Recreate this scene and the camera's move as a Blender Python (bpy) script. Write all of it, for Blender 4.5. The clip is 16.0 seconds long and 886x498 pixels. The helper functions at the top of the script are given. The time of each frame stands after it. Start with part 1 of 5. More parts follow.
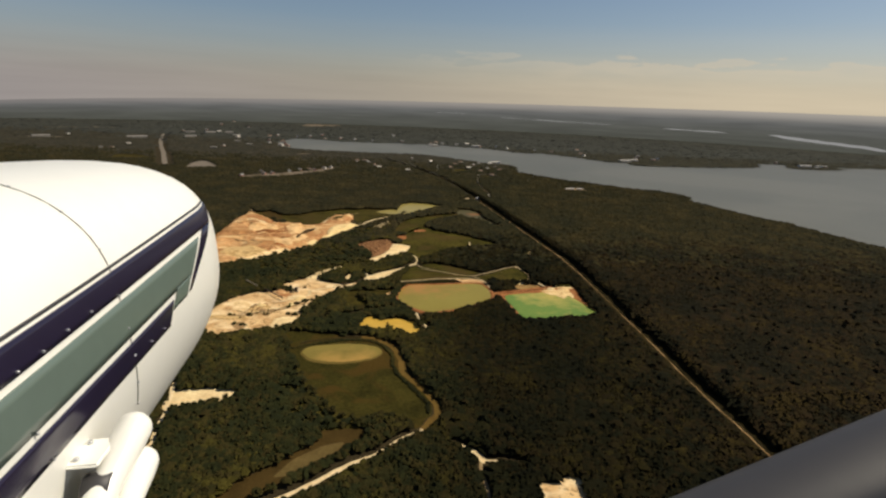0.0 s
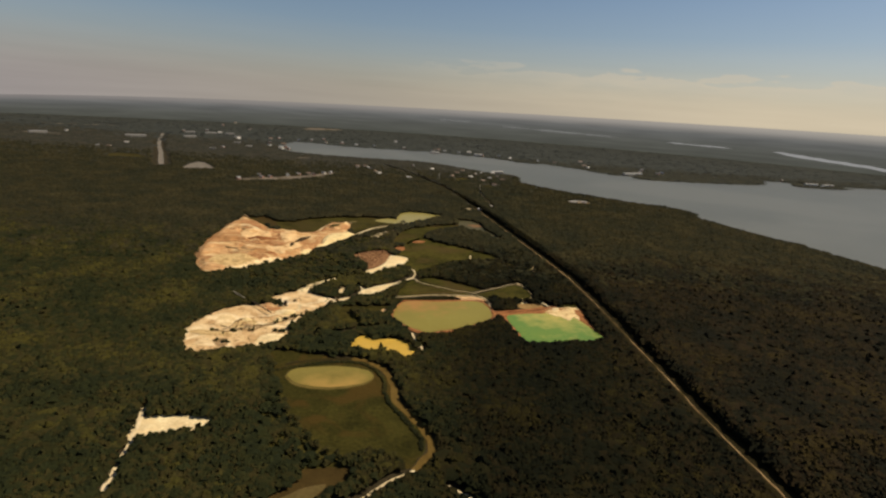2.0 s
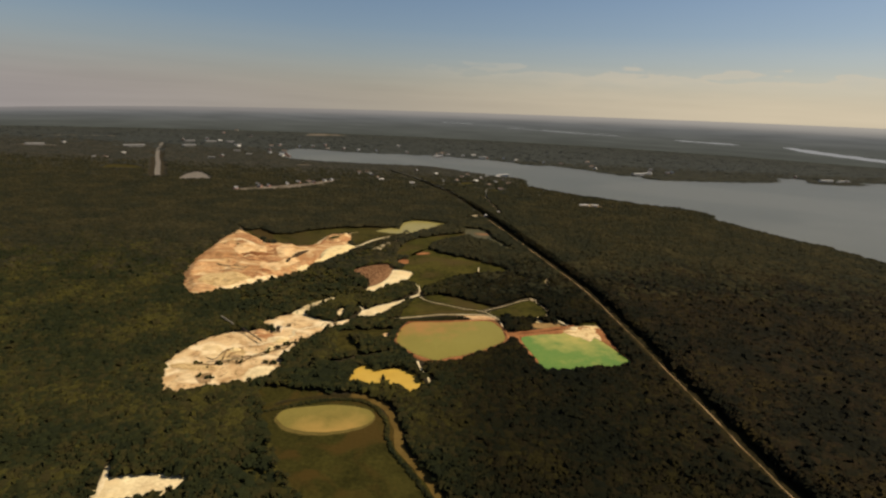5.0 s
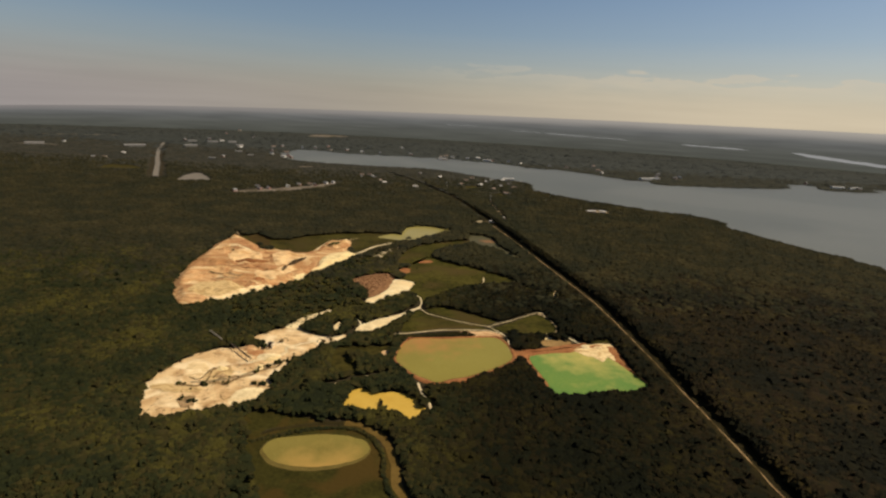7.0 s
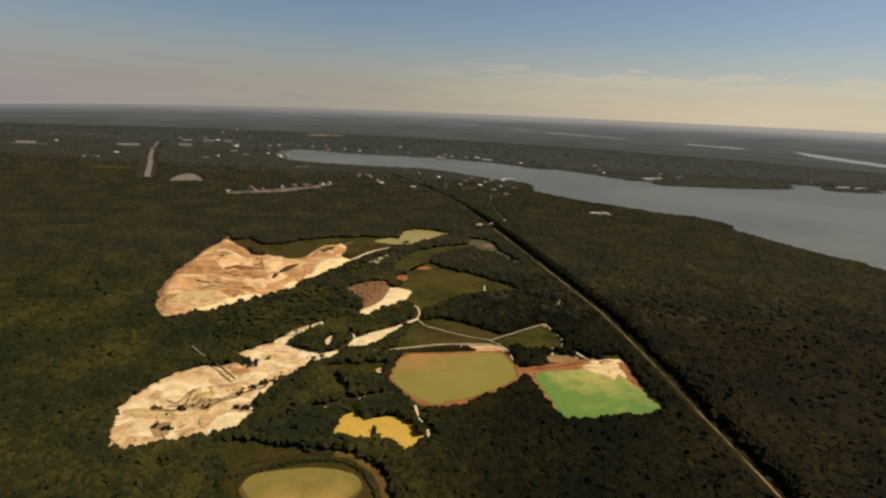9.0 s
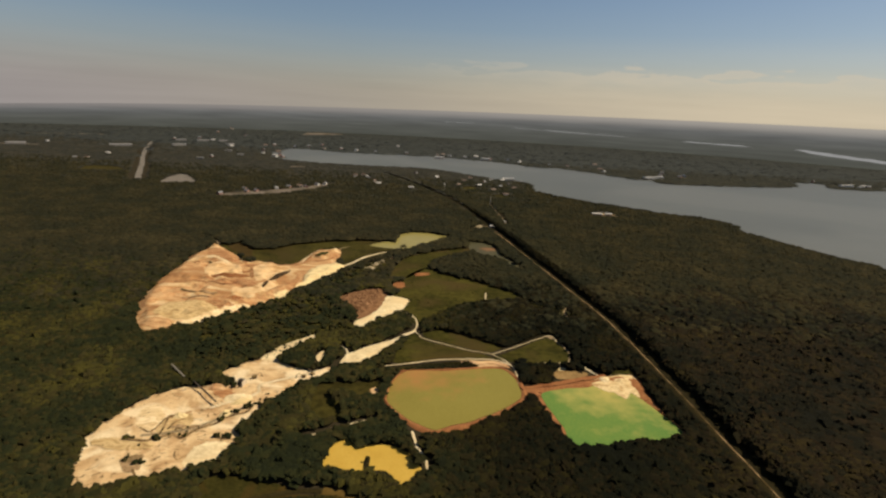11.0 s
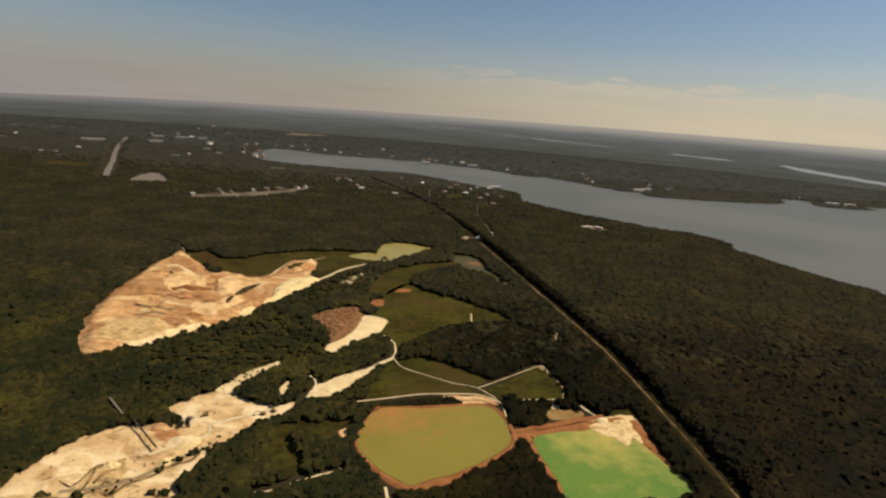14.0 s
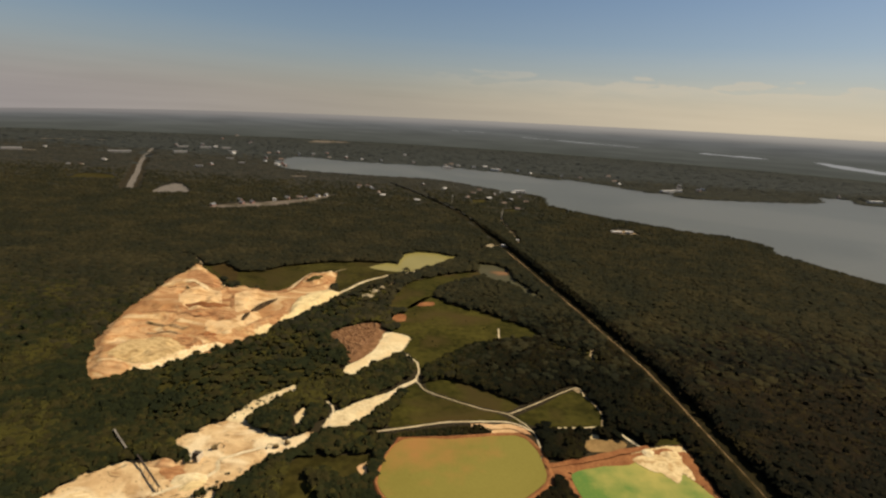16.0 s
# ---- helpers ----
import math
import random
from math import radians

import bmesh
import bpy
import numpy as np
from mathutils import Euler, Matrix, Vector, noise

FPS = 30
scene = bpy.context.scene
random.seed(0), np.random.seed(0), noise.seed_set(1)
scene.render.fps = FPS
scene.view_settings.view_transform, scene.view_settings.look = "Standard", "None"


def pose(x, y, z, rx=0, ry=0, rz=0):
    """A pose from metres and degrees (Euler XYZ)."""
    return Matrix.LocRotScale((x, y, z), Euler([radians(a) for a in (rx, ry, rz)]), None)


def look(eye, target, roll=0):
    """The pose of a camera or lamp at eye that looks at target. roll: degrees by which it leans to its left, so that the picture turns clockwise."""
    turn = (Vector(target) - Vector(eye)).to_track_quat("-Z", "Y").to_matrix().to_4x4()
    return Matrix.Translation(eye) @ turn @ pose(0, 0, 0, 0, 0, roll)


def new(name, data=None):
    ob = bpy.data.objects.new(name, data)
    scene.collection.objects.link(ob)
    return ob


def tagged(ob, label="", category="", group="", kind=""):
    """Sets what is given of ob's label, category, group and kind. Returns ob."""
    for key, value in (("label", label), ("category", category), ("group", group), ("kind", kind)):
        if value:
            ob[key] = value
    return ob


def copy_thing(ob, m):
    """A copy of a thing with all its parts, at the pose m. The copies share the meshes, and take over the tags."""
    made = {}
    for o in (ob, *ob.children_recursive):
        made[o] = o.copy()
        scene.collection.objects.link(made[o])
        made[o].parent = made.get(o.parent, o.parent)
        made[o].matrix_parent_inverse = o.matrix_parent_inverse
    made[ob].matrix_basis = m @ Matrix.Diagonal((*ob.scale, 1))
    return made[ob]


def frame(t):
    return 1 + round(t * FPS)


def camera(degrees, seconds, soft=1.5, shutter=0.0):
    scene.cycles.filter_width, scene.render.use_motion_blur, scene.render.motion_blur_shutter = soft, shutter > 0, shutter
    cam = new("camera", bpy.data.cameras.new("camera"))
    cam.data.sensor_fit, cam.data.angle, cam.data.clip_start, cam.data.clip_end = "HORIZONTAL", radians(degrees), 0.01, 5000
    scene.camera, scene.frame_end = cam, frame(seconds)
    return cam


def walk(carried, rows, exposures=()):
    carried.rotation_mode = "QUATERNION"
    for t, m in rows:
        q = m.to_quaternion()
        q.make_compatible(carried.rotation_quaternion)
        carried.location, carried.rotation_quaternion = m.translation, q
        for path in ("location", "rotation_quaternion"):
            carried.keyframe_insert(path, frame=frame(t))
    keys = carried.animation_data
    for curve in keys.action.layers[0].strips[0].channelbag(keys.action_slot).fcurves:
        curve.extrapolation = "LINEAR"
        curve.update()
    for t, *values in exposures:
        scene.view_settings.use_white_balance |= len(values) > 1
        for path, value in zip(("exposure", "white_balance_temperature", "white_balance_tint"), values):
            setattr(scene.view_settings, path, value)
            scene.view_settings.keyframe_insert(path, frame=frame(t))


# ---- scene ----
cam = camera(79.4, 16.0, soft=2.4)
PATH = [
    (0, (0.265, -0.119, 249.756), (0.271, 1.806, 249.214), 2.48),
    (0.5, (0.087, 9.984, 249.563), (0.106, 11.911, 249.029), 3.74),
    (1, (-0.145, 20.095, 249.433), (-0.114, 22.023, 248.902), 5.16),
    (1.5, (-0.423, 30.215, 249.358), (-0.407, 32.146, 248.839), 4.99),
    (2, (-0.739, 40.340, 249.335), (-0.732, 42.272, 248.818), 4.12),
    (2.5, (-1.086, 50.471, 249.356), (-1.089, 52.402, 248.837), 4.01),
    (3, (-1.457, 60.605, 249.417), (-1.458, 62.537, 248.897), 3.58),
    (3.5, (-1.848, 70.743, 249.512), (-1.858, 72.674, 248.991), 2.77),
    (4, (-2.251, 80.881, 249.637), (-2.255, 82.814, 249.123), 3.24),
    (6.5, (-4.309, 131.555, 250.547), (-4.339, 133.489, 250.040), 2.06),
    (7, (-4.704, 141.677, 250.758), (-4.729, 143.612, 250.254), 3.30),
    (7.5, (-5.088, 151.792, 250.970), (-5.107, 153.729, 250.469), 3.78),
    (8, (-5.460, 161.899, 251.179), (-5.478, 163.835, 250.676), 4.22),
    (8.5, (-5.818, 171.997, 251.383), (-5.833, 173.931, 250.873), 4.19),
    (9, (-6.162, 182.084, 251.578), (-6.182, 184.019, 251.070), 3.32),
    (11.5, (-7.695, 232.320, 252.347), (-7.706, 234.252, 251.832), 2.98),
    (12, (-7.975, 242.318, 252.445), (-7.995, 244.252, 251.934), 1.90),
    (12.5, (-8.252, 252.298, 252.520), (-8.266, 254.231, 252.009), 1.73),
    (13, (-8.531, 262.257, 252.572), (-8.511, 264.193, 252.071), 4.24),
    (13.5, (-8.815, 272.195, 252.599), (-8.761, 274.133, 252.110), 5.34),
    (14, (-9.108, 282.110, 252.600), (-9.062, 284.047, 252.105), 5.04),
    (14.5, (-9.417, 292.001, 252.576), (-9.408, 293.937, 252.075), 3.56),
    (15, (-9.747, 301.867, 252.525), (-9.763, 303.805, 252.030), 3.91),
    (15.5, (-10.103, 311.707, 252.447), (-10.133, 313.647, 251.960), 4.35),
    (16, (-10.493, 321.520, 252.343), (-10.535, 323.459, 251.856), 3.63),
]
walk(cam, [(t, look(eye, target, roll)) for t, eye, target, roll in PATH])

# ---- light ----
SUN_EL, SUN_AZ = radians(50), radians(78)
HAZE = 12.6
world = bpy.data.worlds.new("world")
scene.world = world
world.use_nodes = True
wn, wl = world.node_tree.nodes, world.node_tree.links
sky = wn.new("ShaderNodeTexSky")
sky.sky_type = "NISHITA"
sky.sun_disc = False
sky.sun_elevation, sky.sun_rotation = SUN_EL, SUN_AZ
sky.altitude, sky.air_density, sky.dust_density, sky.ozone_density = 250, 1.0, 1.2, 2.2
wcoord = wn.new("ShaderNodeTexCoord")
wsep = wn.new("ShaderNodeSeparateXYZ")
wl.new(wcoord.outputs["Generated"], wsep.inputs[0])


def wramp(source, stops):
    node = wn.new("ShaderNodeValToRGB")
    while len(node.color_ramp.elements) < len(stops):
        node.color_ramp.elements.new(0.5)
    for e, (p, c) in zip(node.color_ramp.elements, stops):
        e.position, e.color = p, (*c, 1) if isinstance(c, tuple) else (c, c, c, 1)
    wl.new(source, node.inputs[0])
    return node.outputs[0]


def wmix(fac, a, b):
    node = wn.new("ShaderNodeMix")
    node.data_type = "RGBA"
    wl.new(fac, node.inputs[0])
    wl.new(a, node.inputs[6])
    wl.new(b, node.inputs[7])
    return node.outputs[2]


def wmath(op, a, b):
    node = wn.new("ShaderNodeMath")
    node.operation, node.use_clamp = op, False
    for k, v in enumerate((a, b)):
        if isinstance(v, float):
            node.inputs[k].default_value = v
        else:
            wl.new(v, node.inputs[k])
    return node.outputs[0]


# summer haze low over the land, warmer and brighter towards the sun's side
height = wsep.outputs["Z"]
side = wmath("MULTIPLY_ADD", wsep.outputs["X"], 0.7)
side.node.inputs[2].default_value = 0.5
gain = wn.new("ShaderNodeVectorMath")
gain.operation = "SCALE"
gain.inputs["Scale"].default_value = HAZE
wl.new(wramp(side, ((0.05, (0.37, 0.33, 0.315)), (0.38, (0.42, 0.37, 0.30)), (0.85, (0.72, 0.61, 0.44)))), gain.inputs[0])
haze_fac = wramp(height, ((0.0, 0.92), (0.02, 0.86), (0.05, 0.58), (0.085, 0.27), (0.13, 0.06), (0.2, 0.0)))
smap = wn.new("ShaderNodeMapping")
smap.inputs["Scale"].default_value = (4, 4, 70)
wl.new(wcoord.outputs["Generated"], smap.inputs[0])
streak = wn.new("ShaderNodeTexNoise")
streak.inputs["Scale"].default_value, streak.inputs["Detail"].default_value = 1.0, 4
wl.new(smap.outputs[0], streak.inputs["Vector"])
layered = wn.new("ShaderNodeVectorMath")
layered.operation = "SCALE"
wl.new(gain.outputs[0], layered.inputs[0])
wl.new(wramp(streak.outputs["Fac"], ((0.3, 0.95), (0.7, 1.04))), layered.inputs["Scale"])
hazy = wmix(haze_fac, sky.outputs[0], layered.outputs[0])
# a faint far bank of cloud with an uneven top
wmap = wn.new("ShaderNodeMapping")
wmap.inputs["Scale"].default_value = (9, 9, 40)
wl.new(wcoord.outputs["Generated"], wmap.inputs[0])
cloud = wn.new("ShaderNodeTexNoise")
cloud.inputs["Scale"].default_value, cloud.inputs["Detail"].default_value = 1.3, 6
wl.new(wmap.outputs[0], cloud.inputs["Vector"])
edge = wmath("SUBTRACT", wmath("MULTIPLY_ADD", cloud.outputs["Fac"], 0.10), height)
edge.node.inputs[0].links[0].from_node.inputs[2].default_value = 0.024
inside_bank = wramp(wmath("MULTIPLY", edge, 14.0), ((0.0, 0.0), (0.07, 0.50), (0.35, 0.28), (0.9, 0.06)))
bank_fac = wmath("MULTIPLY", inside_bank, wramp(side, ((0.42, 0.0), (0.7, 0.75))))
pale = wn.new("ShaderNodeRGB")
pale.outputs[0].default_value = (0.74 * HAZE, 0.61 * HAZE, 0.44 * HAZE, 1)
background = wn["Background"]
background.inputs["Strength"].default_value = 0.056
wl.new(wmix(bank_fac, hazy, pale.outputs[0]), background.inputs["Color"])

sun = new("sun", bpy.data.lights.new("sun", "SUN"))
sun.data.energy, sun.data.angle, sun.data.color = 3.8, radians(0.5), (1.0, 0.895, 0.70)
SUN_WAY = Vector((math.sin(SUN_AZ) * math.cos(SUN_EL), math.cos(SUN_AZ) * math.cos(SUN_EL), math.sin(SUN_EL)))
sun.matrix_world = look(SUN_WAY * 900, (0, 0, 0))
scene.view_settings.exposure = 0.35


# ---- materials ----
def material(name, dark, light, scale=0.05, fine=0.8, rough=0.9, bump=0.4, distance=0.5, island=0.0, third=None, metal=0.0, shine=0.3, low=0.35, high=0.68, tint=None):
    """Two colours mixed by noise at two sizes (in cycles per metre), with fine relief. third: a colour for large stains. island: how much each piece differs."""
    m = bpy.data.materials.new(name)
    m.use_nodes = True
    n, l = m.node_tree.nodes, m.node_tree.links
    bsdf = n["Principled BSDF"]
    bsdf.inputs["Roughness"].default_value, bsdf.inputs["Metallic"].default_value = rough, metal
    bsdf.inputs["Specular IOR Level"].default_value = shine
    geo = n.new("ShaderNodeNewGeometry")
    big, small = n.new("ShaderNodeTexNoise"), n.new("ShaderNodeTexNoise")
    for node, s, d in ((big, scale, 6), (small, fine, 4)):
        node.inputs["Scale"].default_value, node.inputs["Detail"].default_value = s, d
        l.new(geo.outputs["Position"], node.inputs["Vector"])
    mixed = n.new("ShaderNodeMath")
    mixed.operation = "MULTIPLY_ADD"
    l.new(small.outputs["Fac"], mixed.inputs[0])
    mixed.inputs[1].default_value = 0.45
    half = n.new("ShaderNodeMath")
    half.operation = "MULTIPLY"
    half.inputs[1].default_value = 0.55
    l.new(big.outputs["Fac"], half.inputs[0])
    l.new(half.outputs[0], mixed.inputs[2])
    span = n.new("ShaderNodeMapRange")
    span.inputs[1].default_value, span.inputs[2].default_value = low, high
    l.new(mixed.outputs[0], span.inputs[0])
    fac = span.outputs[0]
    if island:
        add = n.new("ShaderNodeMath")
        add.operation, add.use_clamp = "MULTIPLY_ADD", True
        l.new(geo.outputs["Random Per Island"], add.inputs[0])
        add.inputs[1].default_value = island
        shift = n.new("ShaderNodeMath")
        shift.operation = "SUBTRACT"
        l.new(fac, shift.inputs[0])
        shift.inputs[1].default_value = island / 2
        l.new(shift.outputs[0], add.inputs[2])
        fac = add.outputs[0]
    mix = n.new("ShaderNodeMix")
    mix.data_type = "RGBA"
    mix.inputs[6].default_value, mix.inputs[7].default_value = (*dark, 1), (*light, 1)
    l.new(fac, mix.inputs[0])
    out = mix.outputs[2]
    if third:
        stain = n.new("ShaderNodeTexNoise")
        stain.inputs["Scale"].default_value, stain.inputs["Detail"].default_value = scale * 0.45, 5
        stain.inputs["Distortion"].default_value = 1.2
        l.new(geo.outputs["Position"], stain.inputs["Vector"])
        where = n.new("ShaderNodeMapRange")
        where.inputs[1].default_value, where.inputs[2].default_value = 0.48, 0.62
        l.new(stain.outputs["Fac"], where.inputs[0])
        mix2 = n.new("ShaderNodeMix")
        mix2.data_type = "RGBA"
        mix2.inputs[7].default_value = (*third, 1)
        l.new(where.outputs[0], mix2.inputs[0])
        l.new(out, mix2.inputs[6])
        out = mix2.outputs[2]
    if tint:
        patch = n.new("ShaderNodeTexNoise")
        patch.inputs["Scale"].default_value, patch.inputs["Detail"].default_value = 0.006, 4
        l.new(geo.outputs["Position"], patch.inputs["Vector"])
        spread = n.new("ShaderNodeMapRange")
        spread.inputs[1].default_value, spread.inputs[2].default_value = 0.40, 0.62
        l.new(patch.outputs["Fac"], spread.inputs[0])
        hue = n.new("ShaderNodeMix")
        hue.data_type, hue.blend_type = "RGBA", "MULTIPLY"
        hue.inputs[7].default_value = (*tint, 1)
        l.new(spread.outputs[0], hue.inputs[0])
        l.new(out, hue.inputs[6])
        out = hue.outputs[2]
    l.new(out, bsdf.inputs["Base Color"])
    if bump:
        b = n.new("ShaderNodeBump")
        b.inputs["Strength"].default_value, b.inputs["Distance"].default_value = bump, distance
        l.new(small.outputs["Fac"], b.inputs["Height"])
        l.new(b.outputs[0], bsdf.inputs["Normal"])
    return m


def water_material(name, dark, light, scale, rough=0.25, ripple=0.02, third=None, shine=0.06, plume=None):
    """Murky water. plume: place, reach and colour of sediment that spreads through it."""
    m = material(name, dark, light, scale, 0.5, rough, ripple, 0.3, third=third, shine=shine)
    if plume:
        x, y, reach, colour = plume
        n, l = m.node_tree.nodes, m.node_tree.links
        bsdf = n["Principled BSDF"]
        base = bsdf.inputs["Base Color"].links[0].from_socket
        geo = n.new("ShaderNodeNewGeometry")
        wob = n.new("ShaderNodeTexNoise")
        wob.inputs["Scale"].default_value, wob.inputs["Detail"].default_value = 0.05, 5
        l.new(geo.outputs["Position"], wob.inputs["Vector"])
        far = n.new("ShaderNodeVectorMath")
        far.operation = "DISTANCE"
        far.inputs[1].default_value = (x, y, 0.5)
        l.new(geo.outputs["Position"], far.inputs[0])
        k = n.new("ShaderNodeMath")
        k.operation = "MULTIPLY_ADD"
        k.inputs[1].default_value = reach * 2.2
        l.new(wob.outputs["Fac"], k.inputs[0])
        l.new(far.outputs["Value"], k.inputs[2])
        r = n.new("ShaderNodeMapRange")
        r.inputs[1].default_value, r.inputs[2].default_value, r.inputs[3].default_value, r.inputs[4].default_value = reach * 1.2, reach * 2.3, 0.95, 0.0
        l.new(k.outputs[0], r.inputs[0])
        mix = n.new("ShaderNodeMix")
        mix.data_type = "RGBA"
        mix.inputs[7].default_value = (*colour, 1)
        l.new(r.outputs[0], mix.inputs[0])
        l.new(base, mix.inputs[6])
        l.new(mix.outputs[2], bsdf.inputs["Base Color"])
    return m


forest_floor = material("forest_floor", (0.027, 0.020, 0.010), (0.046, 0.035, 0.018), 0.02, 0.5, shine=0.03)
def canopy_material(name, stops, bump, lift=1.0, upward=0.68, west_tone=(1.40, 1.62, 1.02, 1), middle_tone=(0.56, 0.61, 0.45, 1), east_tone=(0.83, 0.80, 0.67, 1)):
    """Leaves of a mixed wood: each crown takes the colour of its kind, kinds gather in stands, and each crown is a little lighter or darker."""
    m = bpy.data.materials.new(name)
    m.use_nodes = True
    n, l = m.node_tree.nodes, m.node_tree.links
    bsdf = n["Principled BSDF"]
    bsdf.inputs["Roughness"].default_value, bsdf.inputs["Specular IOR Level"].default_value = 0.9, 0.03
    geo = n.new("ShaderNodeNewGeometry")

    def texture(scale, detail):
        t = n.new("ShaderNodeTexNoise")
        t.inputs["Scale"].default_value, t.inputs["Detail"].default_value = scale, detail
        l.new(geo.outputs["Position"], t.inputs["Vector"])
        return t.outputs["Fac"]

    def sums(op, a, b, c=None):
        k = n.new("ShaderNodeMath")
        k.operation = op
        for i, v in enumerate((a, b, c)):
            if isinstance(v, float):
                k.inputs[i].default_value = v
            elif v is not None:
                l.new(v, k.inputs[i])
        return k.outputs[0]

    stand, clump, twig = texture(0.013, 4), texture(0.05, 3), texture(0.42, 4)
    kind_of = sums("MULTIPLY_ADD", stand, 2.1, sums("MULTIPLY_ADD", clump, 0.9, sums("MULTIPLY_ADD", geo.outputs["Random Per Island"], 0.62, -1.31)))
    ramp = n.new("ShaderNodeValToRGB")
    while len(ramp.color_ramp.elements) < len(stops):
        ramp.color_ramp.elements.new(0.5)
    for e, (p, c) in zip(ramp.color_ramp.elements, stops):
        e.position, e.color = p, (*(lift * v for v in c), 1)
    l.new(kind_of, ramp.inputs[0])
    shade = sums("MULTIPLY_ADD", sums("FRACT", sums("MULTIPLY", geo.outputs["Random Per Island"], 37.3), 0.0), 0.34, sums("MULTIPLY_ADD", twig, 0.65, 0.52))
    # young broad-leaved growth round the workings, dark old wood beyond the ponds, browner wood east of the corridor
    apart = n.new("ShaderNodeSeparateXYZ")
    l.new(geo.outputs["Position"], apart.inputs[0])
    east = n.new("ShaderNodeMapRange")
    east.inputs[1].default_value, east.inputs[2].default_value = -20, 400
    l.new(sums("MULTIPLY_ADD", stand, 160.0, sums("SUBTRACT", apart.outputs["X"], 46.0)), east.inputs[0])
    grown = n.new("ShaderNodeValToRGB")
    grown.color_ramp.elements.new(0.5)
    grown.color_ramp.elements.new(0.5)
    for e, (p, c) in zip(grown.color_ramp.elements, ((0.0, west_tone), (0.24, middle_tone), (0.55, middle_tone), (0.80, east_tone))):
        e.position, e.color = p, c
    l.new(east.outputs[0], grown.inputs[0])
    out = ramp.outputs[0]
    for tone in (grown.outputs[0], shade):
        mix = n.new("ShaderNodeMix")
        mix.data_type, mix.blend_type = "RGBA", "MULTIPLY"
        mix.inputs[0].default_value = 1.0
        l.new(out, mix.inputs[6])
        l.new(tone, mix.inputs[7])
        out = mix.outputs[2]
    l.new(out, bsdf.inputs["Base Color"])
    b = n.new("ShaderNodeBump")
    b.inputs["Strength"].default_value, b.inputs["Distance"].default_value = bump, 1.6
    l.new(twig, b.inputs["Height"])
    # leaves spread to the sky whatever the crown's slope is
    spread = n.new("ShaderNodeMix")
    spread.data_type = "VECTOR"
    spread.inputs[0].default_value = upward
    spread.inputs[5].default_value = (0, 0, 1)
    l.new(b.outputs[0], spread.inputs[4])
    unit = n.new("ShaderNodeVectorMath")
    unit.operation = "NORMALIZE"
    l.new(spread.outputs[1], unit.inputs[0])
    l.new(unit.outputs[0], bsdf.inputs["Normal"])
    return m


leaves = canopy_material("leaves", ((0.10, (0.0120, 0.0118, 0.0076)), (0.34, (0.0160, 0.0150, 0.0082)), (0.52, (0.0215, 0.0172, 0.0088)), (0.68, (0.0280, 0.0190, 0.0100)),
                                    (0.84, (0.0325, 0.0246, 0.0098)), (1.0, (0.0430, 0.0310, 0.0108))), 0.4, 0.80)
# paler, greyer leaves for each farther wood: distance haze put into leaf colour
leaves_mid_haze = canopy_material("leaves_mid_haze", ((0.10, (0.0180, 0.0166, 0.0092)), (0.40, (0.0230, 0.0198, 0.0098)), (0.60, (0.0275, 0.0222, 0.0104)), (0.80, (0.0320, 0.0242, 0.0110)),
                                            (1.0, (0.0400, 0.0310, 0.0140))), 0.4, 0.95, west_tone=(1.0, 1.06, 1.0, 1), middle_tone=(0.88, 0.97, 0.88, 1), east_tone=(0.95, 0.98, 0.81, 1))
leaves_shore_haze = canopy_material("leaves_shore_haze", ((0.10, (0.0260, 0.0240, 0.0170)), (0.45, (0.0320, 0.0288, 0.0192)), (0.75, (0.0370, 0.0318, 0.0210)), (1.0, (0.0440, 0.0368, 0.0225))), 0.25, 1.05, west_tone=(0.96, 0.98, 1.0, 1), middle_tone=(0.94, 0.97, 0.97, 1), east_tone=(0.92, 0.97, 0.95, 1))
leaves_far_haze = material("leaves_far_haze", (0.0325, 0.0330, 0.0265), (0.0445, 0.0450, 0.0370), 0.004, 0.12, 0.9, 0.15, 0.5, island=0.12, shine=0.03)
bark = material("bark", (0.04, 0.03, 0.02), (0.10, 0.08, 0.06), 0.6, 6.0)
grass = material("grass", (0.028, 0.0245, 0.0046), (0.070, 0.0570, 0.0105), 0.022, 0.14, 0.9, 0.6, 0.6, third=(0.062, 0.042, 0.012), shine=0.03, low=0.40, high=0.62, tint=(0.82, 0.86, 0.9))
dry_grass = material("dry_grass", (0.027, 0.0225, 0.005), (0.066, 0.0540, 0.011), 0.028, 0.16, 0.9, 0.6, 0.6, third=(0.050, 0.037, 0.010), shine=0.03, low=0.40, high=0.62, tint=(0.9, 0.86, 0.9))
white_sand = material("white_sand", (0.52, 0.36, 0.18), (0.88, 0.71, 0.40), 0.05, 0.35, 0.95, 0.5, 0.8, third=(0.70, 0.51, 0.26), shine=0.1)
pale_sand = material("pale_sand", (0.54, 0.38, 0.175), (0.82, 0.63, 0.31), 0.05, 0.35, 0.95, 0.4, 0.5, shine=0.1)
tan_sand = material("tan_sand", (0.46, 0.25, 0.10), (0.76, 0.50, 0.25), 0.035, 0.3, 0.95, 0.5, 0.8, third=(0.36, 0.15, 0.06), shine=0.1)
dark_earth = material("dark_earth", (0.028, 0.017, 0.008), (0.075, 0.045, 0.020), 0.15, 0.8, 0.95, 0.5, 0.4, shine=0.1)
red_clay = material("red_clay", (0.18, 0.062, 0.021), (0.37, 0.158, 0.056), 0.08, 0.6, 0.95, 0.4, 0.4, shine=0.1)
